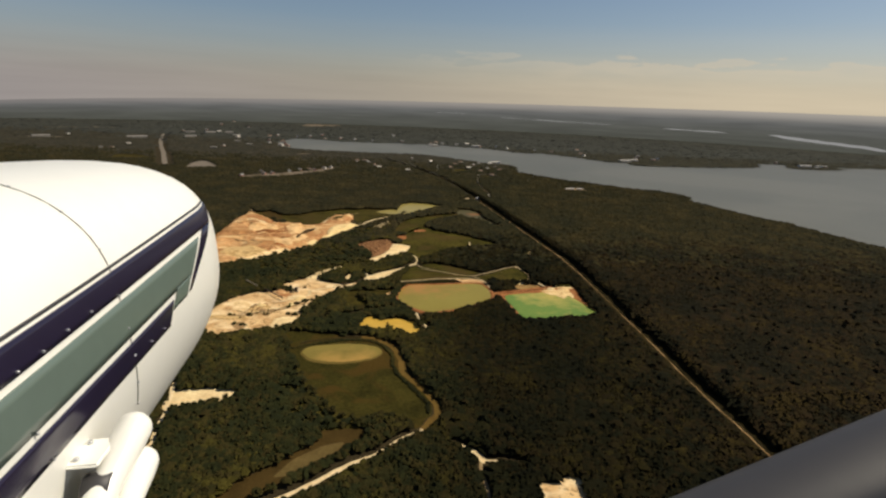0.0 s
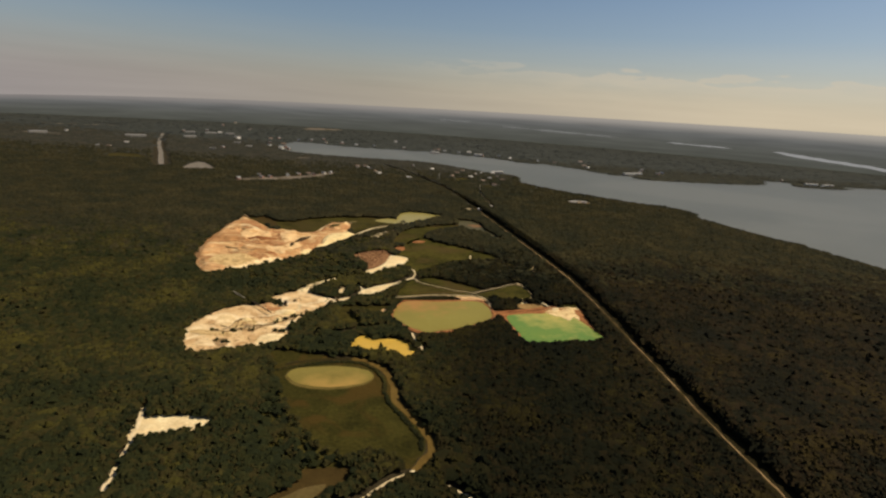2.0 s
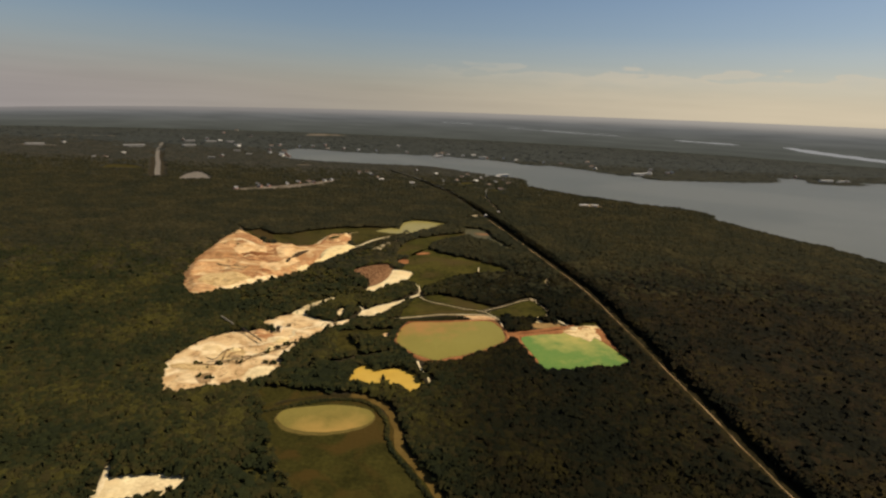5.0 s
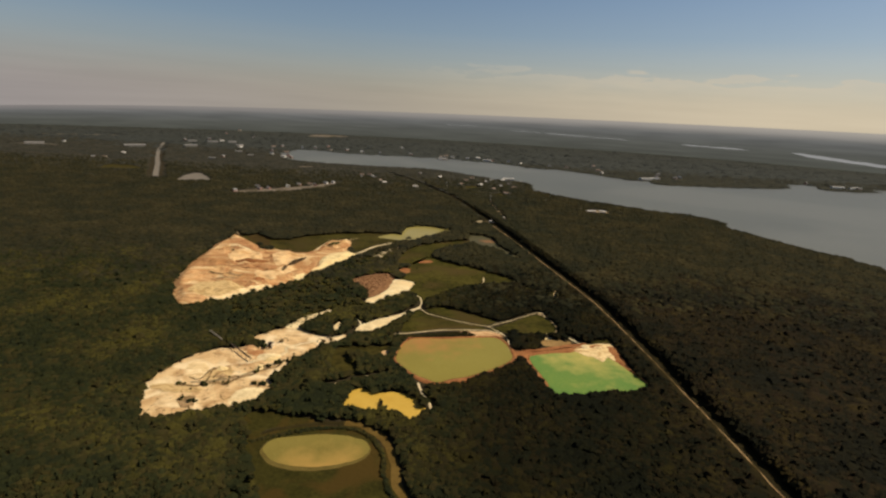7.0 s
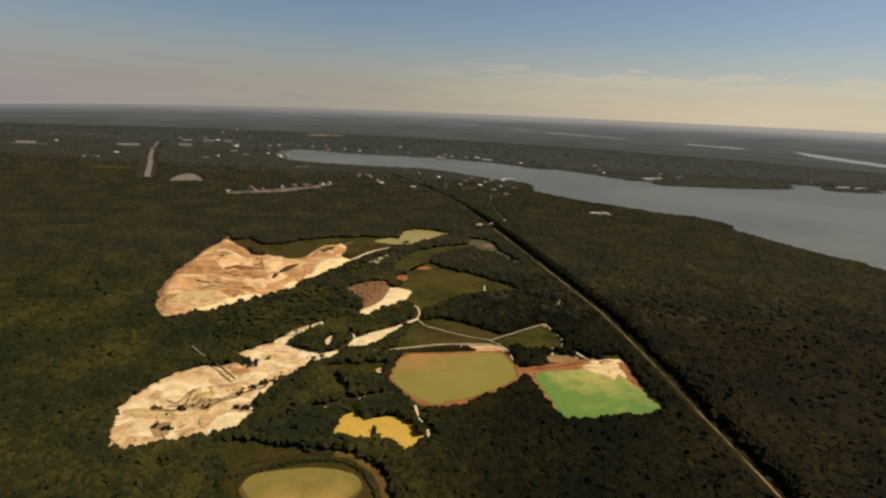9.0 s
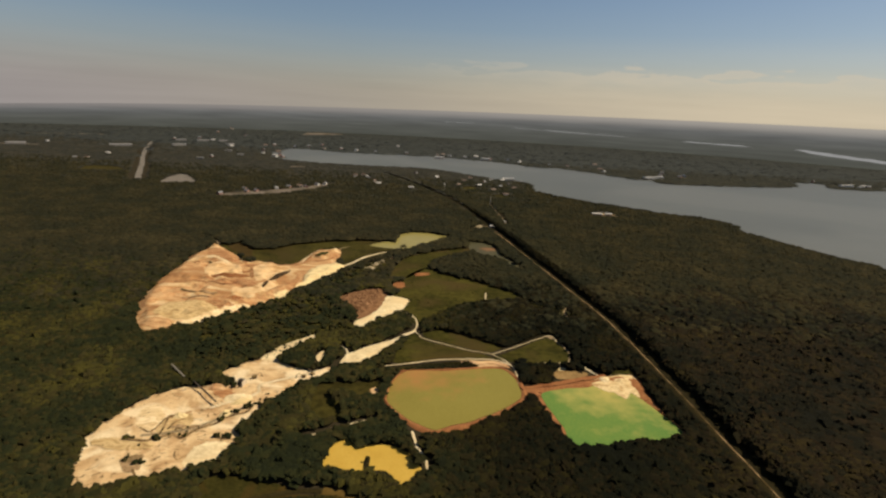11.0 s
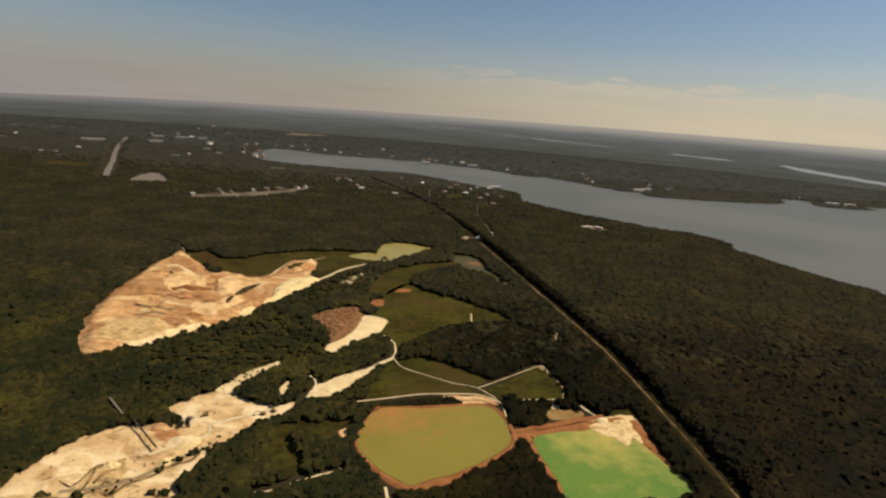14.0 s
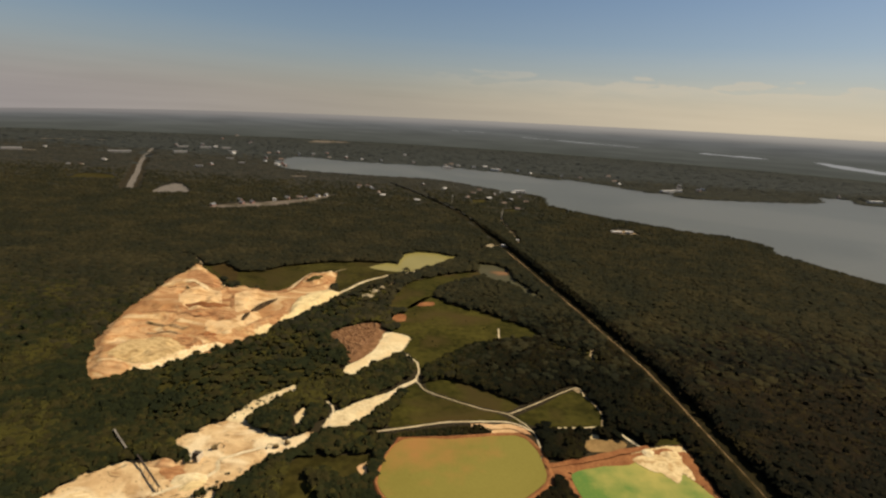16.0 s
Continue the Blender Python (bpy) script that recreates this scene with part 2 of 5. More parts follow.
rubble = material("rubble", (0.16, 0.075, 0.030), (0.38, 0.20, 0.095), 0.15, 0.8, 0.95, 0.5, 0.4, island=0.7, shine=0.1)
road_sand = material("road_sand", (0.50, 0.36, 0.185), (0.80, 0.64, 0.39), 0.08, 0.5, 0.95, 0.3, 0.2)
bar_silt = material("bar_silt", (0.075, 0.052, 0.017), (0.130, 0.090, 0.032), 0.06, 0.4, 0.95, 0.3, 0.2, shine=0.05)
road_dirt = material("road_dirt", (0.084, 0.050, 0.012), (0.148, 0.090, 0.023), 0.08, 0.5, 0.95, 0.3, 0.2, shine=0.05)
road_tan = material("road_tan", (0.20, 0.135, 0.065), (0.36, 0.26, 0.14), 0.08, 0.5, 0.95, 0.3, 0.2, shine=0.1)
far_bare = material("far_bare", (0.12, 0.092, 0.066), (0.20, 0.16, 0.118), 0.03, 0.2, 0.95, 0.3, 0.2, third=(0.07, 0.055, 0.03), shine=0.05)
road_worn = material("road_worn", (0.22, 0.128, 0.056), (0.46, 0.300, 0.150), 0.05, 0.4, 0.95, 0.3, 0.2, third=(0.085, 0.055, 0.020), shine=0.05)
paving = material("paving", (0.13, 0.108, 0.085), (0.20, 0.17, 0.135), 0.05, 0.3, 0.95, 0.3, 0.2, shine=0.05)
road_grey = material("road_grey", (0.27, 0.205, 0.115), (0.42, 0.33, 0.20), 0.08, 0.5, 0.95, 0.3, 0.2, shine=0.05)
mud = material("mud", (0.036, 0.023, 0.007), (0.066, 0.041, 0.012), 0.06, 0.5, 0.9, 0.3, 0.2, shine=0.03)
shore_mud = material("shore_mud", (0.085, 0.059, 0.014), (0.150, 0.108, 0.028), 0.06, 0.5, 0.9, 0.3, 0.2, shine=0.05)
# tree shade along the corridor is put into this dark scrub colour
scrub = material("scrub", (0.012, 0.0095, 0.0035), (0.028, 0.021, 0.0075), 0.05, 0.5, 0.9, 0.5, 0.5, shine=0.03)
meadow_grass = material("meadow_grass", (0.020, 0.0178, 0.0040), (0.054, 0.0440, 0.0090), 0.045, 0.30, 0.9, 0.7, 0.8, third=(0.058, 0.0355, 0.0080), shine=0.03, low=0.36, high=0.66, tint=(0.80, 0.82, 0.85))
verge_grass = material("verge_grass", (0.018, 0.0140, 0.0050), (0.056, 0.0400, 0.0120), 0.06, 0.5, 0.9, 0.5, 0.4, third=(0.024, 0.018, 0.006), shine=0.03)
scrub_grass = material("scrub_grass", (0.032, 0.0270, 0.0062), (0.060, 0.0490, 0.0115), 0.03, 0.4, 0.9, 0.6, 0.6, shine=0.03)
lake_water = water_material("lake_water", (0.100, 0.099, 0.082), (0.124, 0.121, 0.100), 0.0035, 0.40, 0.3, shine=0.09, third=(0.130, 0.126, 0.104))
olive_water = water_material("olive_water", (0.200, 0.160, 0.031), (0.236, 0.192, 0.040), 0.012, plume=(-30, 712, 56, (0.34, 0.165, 0.046)))
green_water = water_material("green_water", (0.082, 0.172, 0.036), (0.160, 0.218, 0.040), 0.014, plume=(158, 690, 62, (0.42, 0.335, 0.085)))
yellow_water = water_material("yellow_water", (0.46, 0.275, 0.042), (0.54, 0.34, 0.062), 0.05, 0.2)
pale_water = water_material("pale_water", (0.25, 0.200, 0.056), (0.29, 0.235, 0.070), 0.02)
grey_water = water_material("grey_water", (0.062, 0.054, 0.026), (0.090, 0.078, 0.038), 0.03, 0.5, shine=0.03, plume=(72, 1185, 16, (0.24, 0.115, 0.05)))
oval_water = water_material("oval_water", (0.165, 0.125, 0.027), (0.215, 0.165, 0.038), 0.03, plume=(-86, 460, 34, (0.36, 0.215, 0.055)))


# ---- plan tools ----
def outline(points, rough=1.5, closed=True, sub=7):
    """A smooth, slightly ragged line through the corners of a plan."""
    p = np.array(points, float)
    n = len(p)
    out = []
    for i in range(n if closed else n - 1):
        a, b, c, d = (p[(i + k) % n] if closed else p[min(max(i + k, 0), n - 1)] for k in (-1, 0, 1, 2))
        for s in np.arange(sub) / sub:
            h1, h2, h3, h4 = 2 * s**3 - 3 * s**2 + 1, -2 * s**3 + 3 * s**2, s**3 - 2 * s**2 + s, s**3 - s**2
            q = h1 * b + h2 * c + h3 * 0.42 * (c - a) + h4 * 0.42 * (d - b)
            k = noise.noise_vector(Vector((q[0] * 0.11, q[1] * 0.11, 3.0)))
            out.append((q[0] + rough * k[0], q[1] + rough * k[1]))
    if not closed:
        out.append(tuple(p[-1]))
    return np.array(out)


def inside(pts, poly):
    """Which of the points lie inside the outline."""
    res = np.zeros(len(pts), bool)
    lo, hi = poly.min(0), poly.max(0)
    near = np.nonzero((pts[:, 0] >= lo[0]) & (pts[:, 0] <= hi[0]) & (pts[:, 1] >= lo[1]) & (pts[:, 1] <= hi[1]))[0]
    if not len(near):
        return res
    x, y = pts[near, 0], pts[near, 1]
    odd = np.zeros(len(near), bool)
    for (x0, y0), (x1, y1) in zip(poly, np.roll(poly, -1, 0)):
        if y0 != y1:
            odd ^= ((y0 > y) != (y1 > y)) & (x < (x1 - x0) * (y - y0) / (y1 - y0) + x0)
    res[near] = odd
    return res


def gap(pts, line):
    """How far each point lies from an open line."""
    best = np.full(len(pts), 1e9)
    for a, b in zip(line[:-1], line[1:]):
        d = b - a
        s = np.clip(((pts - a) @ d) / max(d @ d, 1e-9), 0, 1)
        best = np.minimum(best, np.hypot(*(pts - a - s[:, None] * d).T))
    return best


def fast_mesh(name, verts, tris, mat, smooth=True):
    me = bpy.data.meshes.new(name)
    verts, tris = np.asarray(verts, np.float32), np.asarray(tris, np.int32)
    me.vertices.add(len(verts))
    me.vertices.foreach_set("co", verts.ravel())
    me.loops.add(tris.size)
    me.loops.foreach_set("vertex_index", tris.ravel())
    me.polygons.add(len(tris))
    me.polygons.foreach_set("loop_start", np.arange(len(tris), dtype=np.int32) * tris.shape[1])
    me.polygons.foreach_set("use_smooth", np.full(len(tris), smooth))
    me.update(calc_edges=True)
    me.validate()
    me.materials.append(mat)
    return me


def ground_at(pts):
    """Height of the open ground under each point."""
    deps = bpy.context.evaluated_depsgraph_get()
    out = np.zeros(len(pts))
    for k, (x, y) in enumerate(pts):
        hit, place_, *_ = scene.ray_cast(deps, Vector((x, y, 60)), Vector((0, 0, -1)))
        out[k] = place_.z if hit else 0.0
    return out


CLEAR = []   # outlines where no wood grows
LANES = []   # (line, half width) where no wood grows


def sheet(name, poly, z, mat, label, category, clear=True, kind="structure"):
    """A flat piece of ground or water with the given outline, a thin skirt below it."""
    bm = bmesh.new()
    vs = [bm.verts.new((x, y, z)) for x, y in poly]
    bm.faces.new(vs)
    bmesh.ops.triangulate(bm, faces=bm.faces[:], ngon_method="EAR_CLIP")
    bm.normal_update()
    if sum(f.normal.z for f in bm.faces) < 0:
        bmesh.ops.reverse_faces(bm, faces=bm.faces[:])
    me = bpy.data.meshes.new(name)
    bm.to_mesh(me)
    bm.free()
    me.materials.append(mat)
    if clear:
        CLEAR.append(poly)
    return tagged(new(name, me), label, category, kind=kind)


def relief(name, poly, mat, label, category, step=2.0, height=3.0, size=0.03, base=0.1, kind="structure", seed=0.0, bench=0.0, drape=False):
    """Uneven open ground: a fine grid inside the outline, low at its rim. bench: height of the terraces it is cut into."""
    lo, hi = poly.min(0), poly.max(0)
    nx, ny = int((hi[0] - lo[0]) / step) + 2, int((hi[1] - lo[1]) / step) + 2
    gx, gy = np.meshgrid(lo[0] + step * np.arange(nx), lo[1] + step * np.arange(ny), indexing="ij")
    pts = np.stack([gx.ravel(), gy.ravel()], 1)
    ins = inside(pts, poly)
    rim = np.clip(gap(pts, np.vstack([poly, poly[:1]])) / 12, 0, 1) * ins
    z = np.zeros(len(pts))
    for i in np.nonzero(ins)[0]:
        q = Vector((pts[i, 0] * size, pts[i, 1] * size, seed))
        v = 0.5 + 0.55 * noise.fractal(q, 0.9, 2.2, 4) + 0.25 * (0.5 - abs(noise.noise(q * 2.3)))
        v = max(v, 0.0)
        if bench:
            k = v * height / bench
            v = (math.floor(k) + min((k % 1) * 3.0, 1.0)) * bench / height
        z[i] = base + rim[i] * v * height
    z[~ins] = base
    if drape:
        bpy.context.view_layer.update()
        z += ground_at(pts)
    pts = pts + np.random.uniform(-0.3, 0.3, pts.shape) * step
    quad = ins.reshape(nx, ny)
    keep = (quad[:-1, :-1].astype(int) + quad[1:, :-1] + quad[:-1, 1:] + quad[1:, 1:]) >= 2
    i, j = np.nonzero(keep)
    a = i * ny + j
    faces = np.concatenate([np.stack([a, a + ny, a + ny + 1], 1), np.stack([a, a + ny + 1, a + 1], 1)])
    used = np.unique(faces)
    remap = np.zeros(len(pts), int)
    remap[used] = np.arange(len(used))
    CLEAR.append(poly)
    return tagged(new(name, fast_mesh(name, np.column_stack([pts, z])[used], remap[faces], mat)), label, category, kind=kind)


def lane(name, points, width, z, mat, label, category="road", clear=2.0, rough=0.8, crown=0.12, drape=False):
    """A road or track along a line: a low crowned strip with ragged edges."""
    line = outline(points, rough, closed=False, sub=10)
    way = np.gradient(line, axis=0)
    way /= np.linalg.norm(way, axis=1)[:, None]
    side = np.column_stack([way[:, 1], -way[:, 0]])
    cols = (-0.5, -0.3, 0.0, 0.3, 0.5)
    verts = []
    for i, (p, s) in enumerate(zip(line, side)):
        for c in cols:
            w = width * (1 + 0.45 * noise.noise(Vector((p[0] * 0.09, p[1] * 0.09, 9 * c))))
            verts.append((*(p + s * c * w), z + crown * (1 - abs(c) * 2) - 0.05 * (abs(c) == 0.3)))
    k = len(cols)
    if drape:
        bpy.context.view_layer.update()
        lift = ground_at([v[:2] for v in verts])
        verts = [(x, y, h + g) for (x, y, h), g in zip(verts, lift)]
    tris = []
    for i in range(len(line) - 1):
        for j in range(k - 1):
            a = i * k + j
            tris += [(a, a + 1, a + k + 1), (a, a + k + 1, a + k)]
    LANES.append((line, width / 2 + clear))
    return tagged(new(name, fast_mesh(name, verts, tris, mat)), label, category, kind="structure")


def bank(name, outer, inner, low, crest, water, mat, label):
    """An earth bank between two outlines: up from the ground to its crest and down to the water."""
    m = 120
    def even(poly):
        c = np.vstack([poly, poly[:1]])
        d = np.r_[0, np.cumsum(np.hypot(*np.diff(c, axis=0).T))]
        s = np.linspace(0, d[-1], m, endpoint=False)
        return np.column_stack([np.interp(s, d, c[:, 0]), np.interp(s, d, c[:, 1])])
    o = even(outer)
    dense = np.concatenate([inner + (np.roll(inner, -1, 0) - inner) * s for s in (0, 0.33, 0.67)])
    i = np.array([dense[np.argmin(np.hypot(*(dense - p).T))] for p in o])
    rings = []
    for f, z in ((0.0, low), (0.35, crest), (0.62, crest * 0.95), (1.02, water - 0.4)):
        r = o + (i - o) * f
        rings.append(np.column_stack([r, [z + 0.25 * crest * noise.noise(Vector((x * 0.2, y * 0.2, f))) * (0 < f < 1) for x, y in r]]))
    verts = np.concatenate(rings)
    tris = []
    for k in range(3):
        for q in range(m):
            a, b = k * m + q, k * m + (q + 1) % m
            tris += [(a, b, b + m), (a, b + m, a + m)]
    CLEAR.append(outer)
    return tagged(new(name, fast_mesh(name, verts, tris, mat)), label, "bank", kind="structure")


def quarry_material(name, stops, turn, wide, long, speck, broad=None, twist=1.6):
    """Layered bare sand: bands of colour that wander along the terraces, with fine dark gullies."""
    m = material(name, (0.5, 0.35, 0.2), (0.7, 0.5, 0.3), 0.05, 0.3, 0.95, 0.6, 0.9, shine=0.08)
    n, l = m.node_tree.nodes, m.node_tree.links
    bsdf = n["Principled BSDF"]
    geo = n.new("ShaderNodeNewGeometry")
    mp = n.new("ShaderNodeMapping")
    mp.inputs["Rotation"].default_value = (0, 0, radians(turn))
    mp.inputs["Scale"].default_value = (1 / long, 1 / wide, 0.08)
    l.new(geo.outputs["Position"], mp.inputs[0])
    t = n.new("ShaderNodeTexNoise")
    t.inputs["Scale"].default_value, t.inputs["Detail"].default_value, t.inputs["Distortion"].default_value = 1.0, 4, twist
    l.new(mp.outputs[0], t.inputs["Vector"])
    ramp = n.new("ShaderNodeValToRGB")
    while len(ramp.color_ramp.elements) < len(stops):
        ramp.color_ramp.elements.new(0.5)
    for e, (p, c) in zip(ramp.color_ramp.elements, stops):
        e.position, e.color = p, (*c, 1)
    l.new(t.outputs["Fac"], ramp.inputs[0])
    gully = n.new("ShaderNodeTexNoise")
    gully.inputs["Scale"].default_value, gully.inputs["Detail"].default_value, gully.inputs["Distortion"].default_value = 0.09, 9, 2.5
    l.new(geo.outputs["Position"], gully.inputs["Vector"])
    cut = n.new("ShaderNodeMapRange")
    cut.inputs[1].default_value, cut.inputs[2].default_value, cut.inputs[3].default_value, cut.inputs[4].default_value = speck, speck + 0.05, 0.0, 0.85
    l.new(gully.outputs["Fac"], cut.inputs[0])
    mix = n.new("ShaderNodeMix")
    mix.data_type = "RGBA"
    mix.inputs[7].default_value = (0.16, 0.095, 0.04, 1)
    l.new(cut.outputs[0], mix.inputs[0])
    l.new(ramp.outputs[0], mix.inputs[6])
    out = mix.outputs[2]
    if broad:
        colour, size, most = broad
        stain = n.new("ShaderNodeTexNoise")
        stain.inputs["Scale"].default_value, stain.inputs["Detail"].default_value, stain.inputs["Distortion"].default_value = 1 / size, 6, 0.8
        l.new(geo.outputs["Position"], stain.inputs["Vector"])
        where = n.new("ShaderNodeMapRange")
        where.inputs[1].default_value, where.inputs[2].default_value, where.inputs[4].default_value = 0.50, 0.60, most
        l.new(stain.outputs["Fac"], where.inputs[0])
        over = n.new("ShaderNodeMix")
        over.data_type = "RGBA"
        over.inputs[7].default_value = (*colour, 1)
        l.new(where.outputs[0], over.inputs[0])
        l.new(out, over.inputs[6])
        out = over.outputs[2]
    l.new(out, bsdf.inputs["Base Color"])
    return m


lower_sand = quarry_material("lower_sand", ((0.30, (0.36, 0.205, 0.088)), (0.42, (0.50, 0.310, 0.140)), (0.50, (0.58, 0.375, 0.178)), (0.58, (0.66, 0.45, 0.225)), (0.70, (0.50, 0.30, 0.132))), 40, 16, 22, 0.60,
                             ((0.78, 0.60, 0.35), 34, 0.8), 0.7)
upper_sand = quarry_material("upper_sand", ((0.26, (0.24, 0.098, 0.038)), (0.36, (0.42, 0.205, 0.080)), (0.45, (0.56, 0.335, 0.150)), (0.50, (0.40, 0.190, 0.074)), (0.56, (0.52, 0.305, 0.125)), (0.64, (0.66, 0.46, 0.235)), (0.76, (0.42, 0.205, 0.082))), 35, 40, 85, 0.65,
                             ((0.33, 0.150, 0.055), 70, 0.65))
peach_sand = quarry_material("peach_sand", ((0.30, (0.44, 0.235, 0.090)), (0.45, (0.60, 0.365, 0.160)), (0.58, (0.70, 0.47, 0.235)), (0.72, (0.52, 0.30, 0.125))), 15, 12, 40, 0.66)
cream_sand = quarry_material("cream_sand", ((0.30, (0.52, 0.33, 0.150)), (0.45, (0.68, 0.475, 0.235)), (0.58, (0.82, 0.62, 0.35)), (0.72, (0.60, 0.39, 0.18))), 25, 7, 16, 0.64)
olive_sand = quarry_material("olive_sand", ((0.30, (0.30, 0.180, 0.072)), (0.45, (0.46, 0.300, 0.125)), (0.58, (0.60, 0.41, 0.185)), (0.72, (0.38, 0.23, 0.092))), 30, 9, 14, 0.67)
russet_sand = quarry_material("russet_sand", ((0.30, (0.20, 0.082, 0.031)), (0.45, (0.34, 0.150, 0.058)), (0.58, (0.48, 0.255, 0.105)), (0.72, (0.27, 0.115, 0.043))), 15, 6, 26, 0.62)
bare_earth = material("bare_earth", (0.19, 0.110, 0.040), (0.36, 0.220, 0.085), 0.06, 0.5, 0.95, 0.4, 0.3, shine=0.05)
gully_earth = material("gully_earth", (0.055, 0.034, 0.015), (0.20, 0.120, 0.052), 0.12, 0.6, 0.95, 0.5, 0.4, third=(0.34, 0.21, 0.09), shine=0.05)
beach_sand = quarry_material("beach_sand", ((0.30, (0.44, 0.26, 0.105)), (0.44, (0.58, 0.39, 0.175)), (0.54, (0.74, 0.55, 0.28)), (0.66, (0.54, 0.35, 0.15))), 20, 9, 14, 0.66)


def plain(name, colour, rough=0.5, metal=0.0, grain=0.06, scale=2.0):
    """Paint, metal and the like: nearly one colour, with faint dirt."""
    d = tuple(c * (1 - grain) for c in colour)
    return material(name, d, colour, scale, scale * 9, rough, 0.05, 0.01, metal=metal, shine=0.5)


white_wall = plain("white_wall", (0.66, 0.60, 0.52), 0.6, grain=0.12, scale=0.3)
tan_wall = plain("tan_wall", (0.52, 0.44, 0.34), 0.7, grain=0.15, scale=0.3)
brick_wall = plain("brick_wall", (0.34, 0.19, 0.14), 0.8, grain=0.2, scale=0.3)
grey_roof = plain("grey_roof", (0.20, 0.19, 0.18), 0.8, grain=0.2, scale=0.3)
pale_metal = plain("pale_metal", (0.25, 0.225, 0.195), 0.6, grain=0.25, scale=0.08)
white_roof = plain("white_roof", (0.56, 0.50, 0.43), 0.5, grain=0.12, scale=0.3)
brown_roof = plain("brown_roof", (0.20, 0.13, 0.09), 0.8, grain=0.2, scale=0.3)
dark_glass = plain("dark_glass", (0.03, 0.035, 0.04), 0.1)
weathered_wood = plain("weathered_wood", (0.30, 0.25, 0.19), 0.85, grain=0.3, scale=0.6)
pale_concrete = plain("pale_concrete", (0.62, 0.50, 0.34), 0.85, grain=0.25, scale=0.5)
machine_yellow = plain("machine_yellow", (0.22, 0.14, 0.045), 0.6, grain=0.3, scale=0.6)
dark_steel = plain("dark_steel", (0.075, 0.05, 0.03), 0.8, 0.0, grain=0.3)
galvanised = plain("galvanised", (0.55, 0.55, 0.54), 0.45, 0.6, grain=0.15)


def ball(level):
    bm = bmesh.new()
    bmesh.ops.create_icosphere(bm, subdivisions=level, radius=1)
    v = np.array([x.co[:] for x in bm.verts])
    f = np.array([[x.index for x in p.verts] for p in bm.faces])
    bm.free()
    low = v[:, 2] < -0.55
    return v, f[~low[f].any(1)]


# ---- ground, lake and distance ----
bm = bmesh.new()
bmesh.ops.create_grid(bm, x_segments=24, y_segments=24, size=6000)
me = bpy.data.meshes.new("ground")
bm.to_mesh(me)
bm.free()
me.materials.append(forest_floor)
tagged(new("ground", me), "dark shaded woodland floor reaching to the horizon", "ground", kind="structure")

LAKE = outline([(-860, 2760), (-739, 2496), (-500, 2431), (-282, 2435), (-112, 2435), (55, 2310), (163, 2213), (270, 2150), (275, 1957), (352, 1839), (441, 1762),
                (603, 1647), (674, 1627), (712, 1540), (690, 1462), (747, 1304), (802, 1205), (828, 1139), (946, 926), (1700, 500), (2900, 1500),
                (2800, 2610), (2018, 2687), (1840, 2540), (1632, 2531), (1693, 2705), (1547, 2682), (1412, 2494), (1050, 2395), (850, 2380), (830, 2480), (761, 2480),
                (656, 2606), (530, 2756), (393, 2760), (212, 2910), (-22, 2990), (-143, 3014), (-322, 2999), (-626, 3009), (-844, 3060)], 10, sub=6)
sheet("lake", LAKE, 0.15, lake_water, "wide grey-blue lake with wooded shores", "lake")

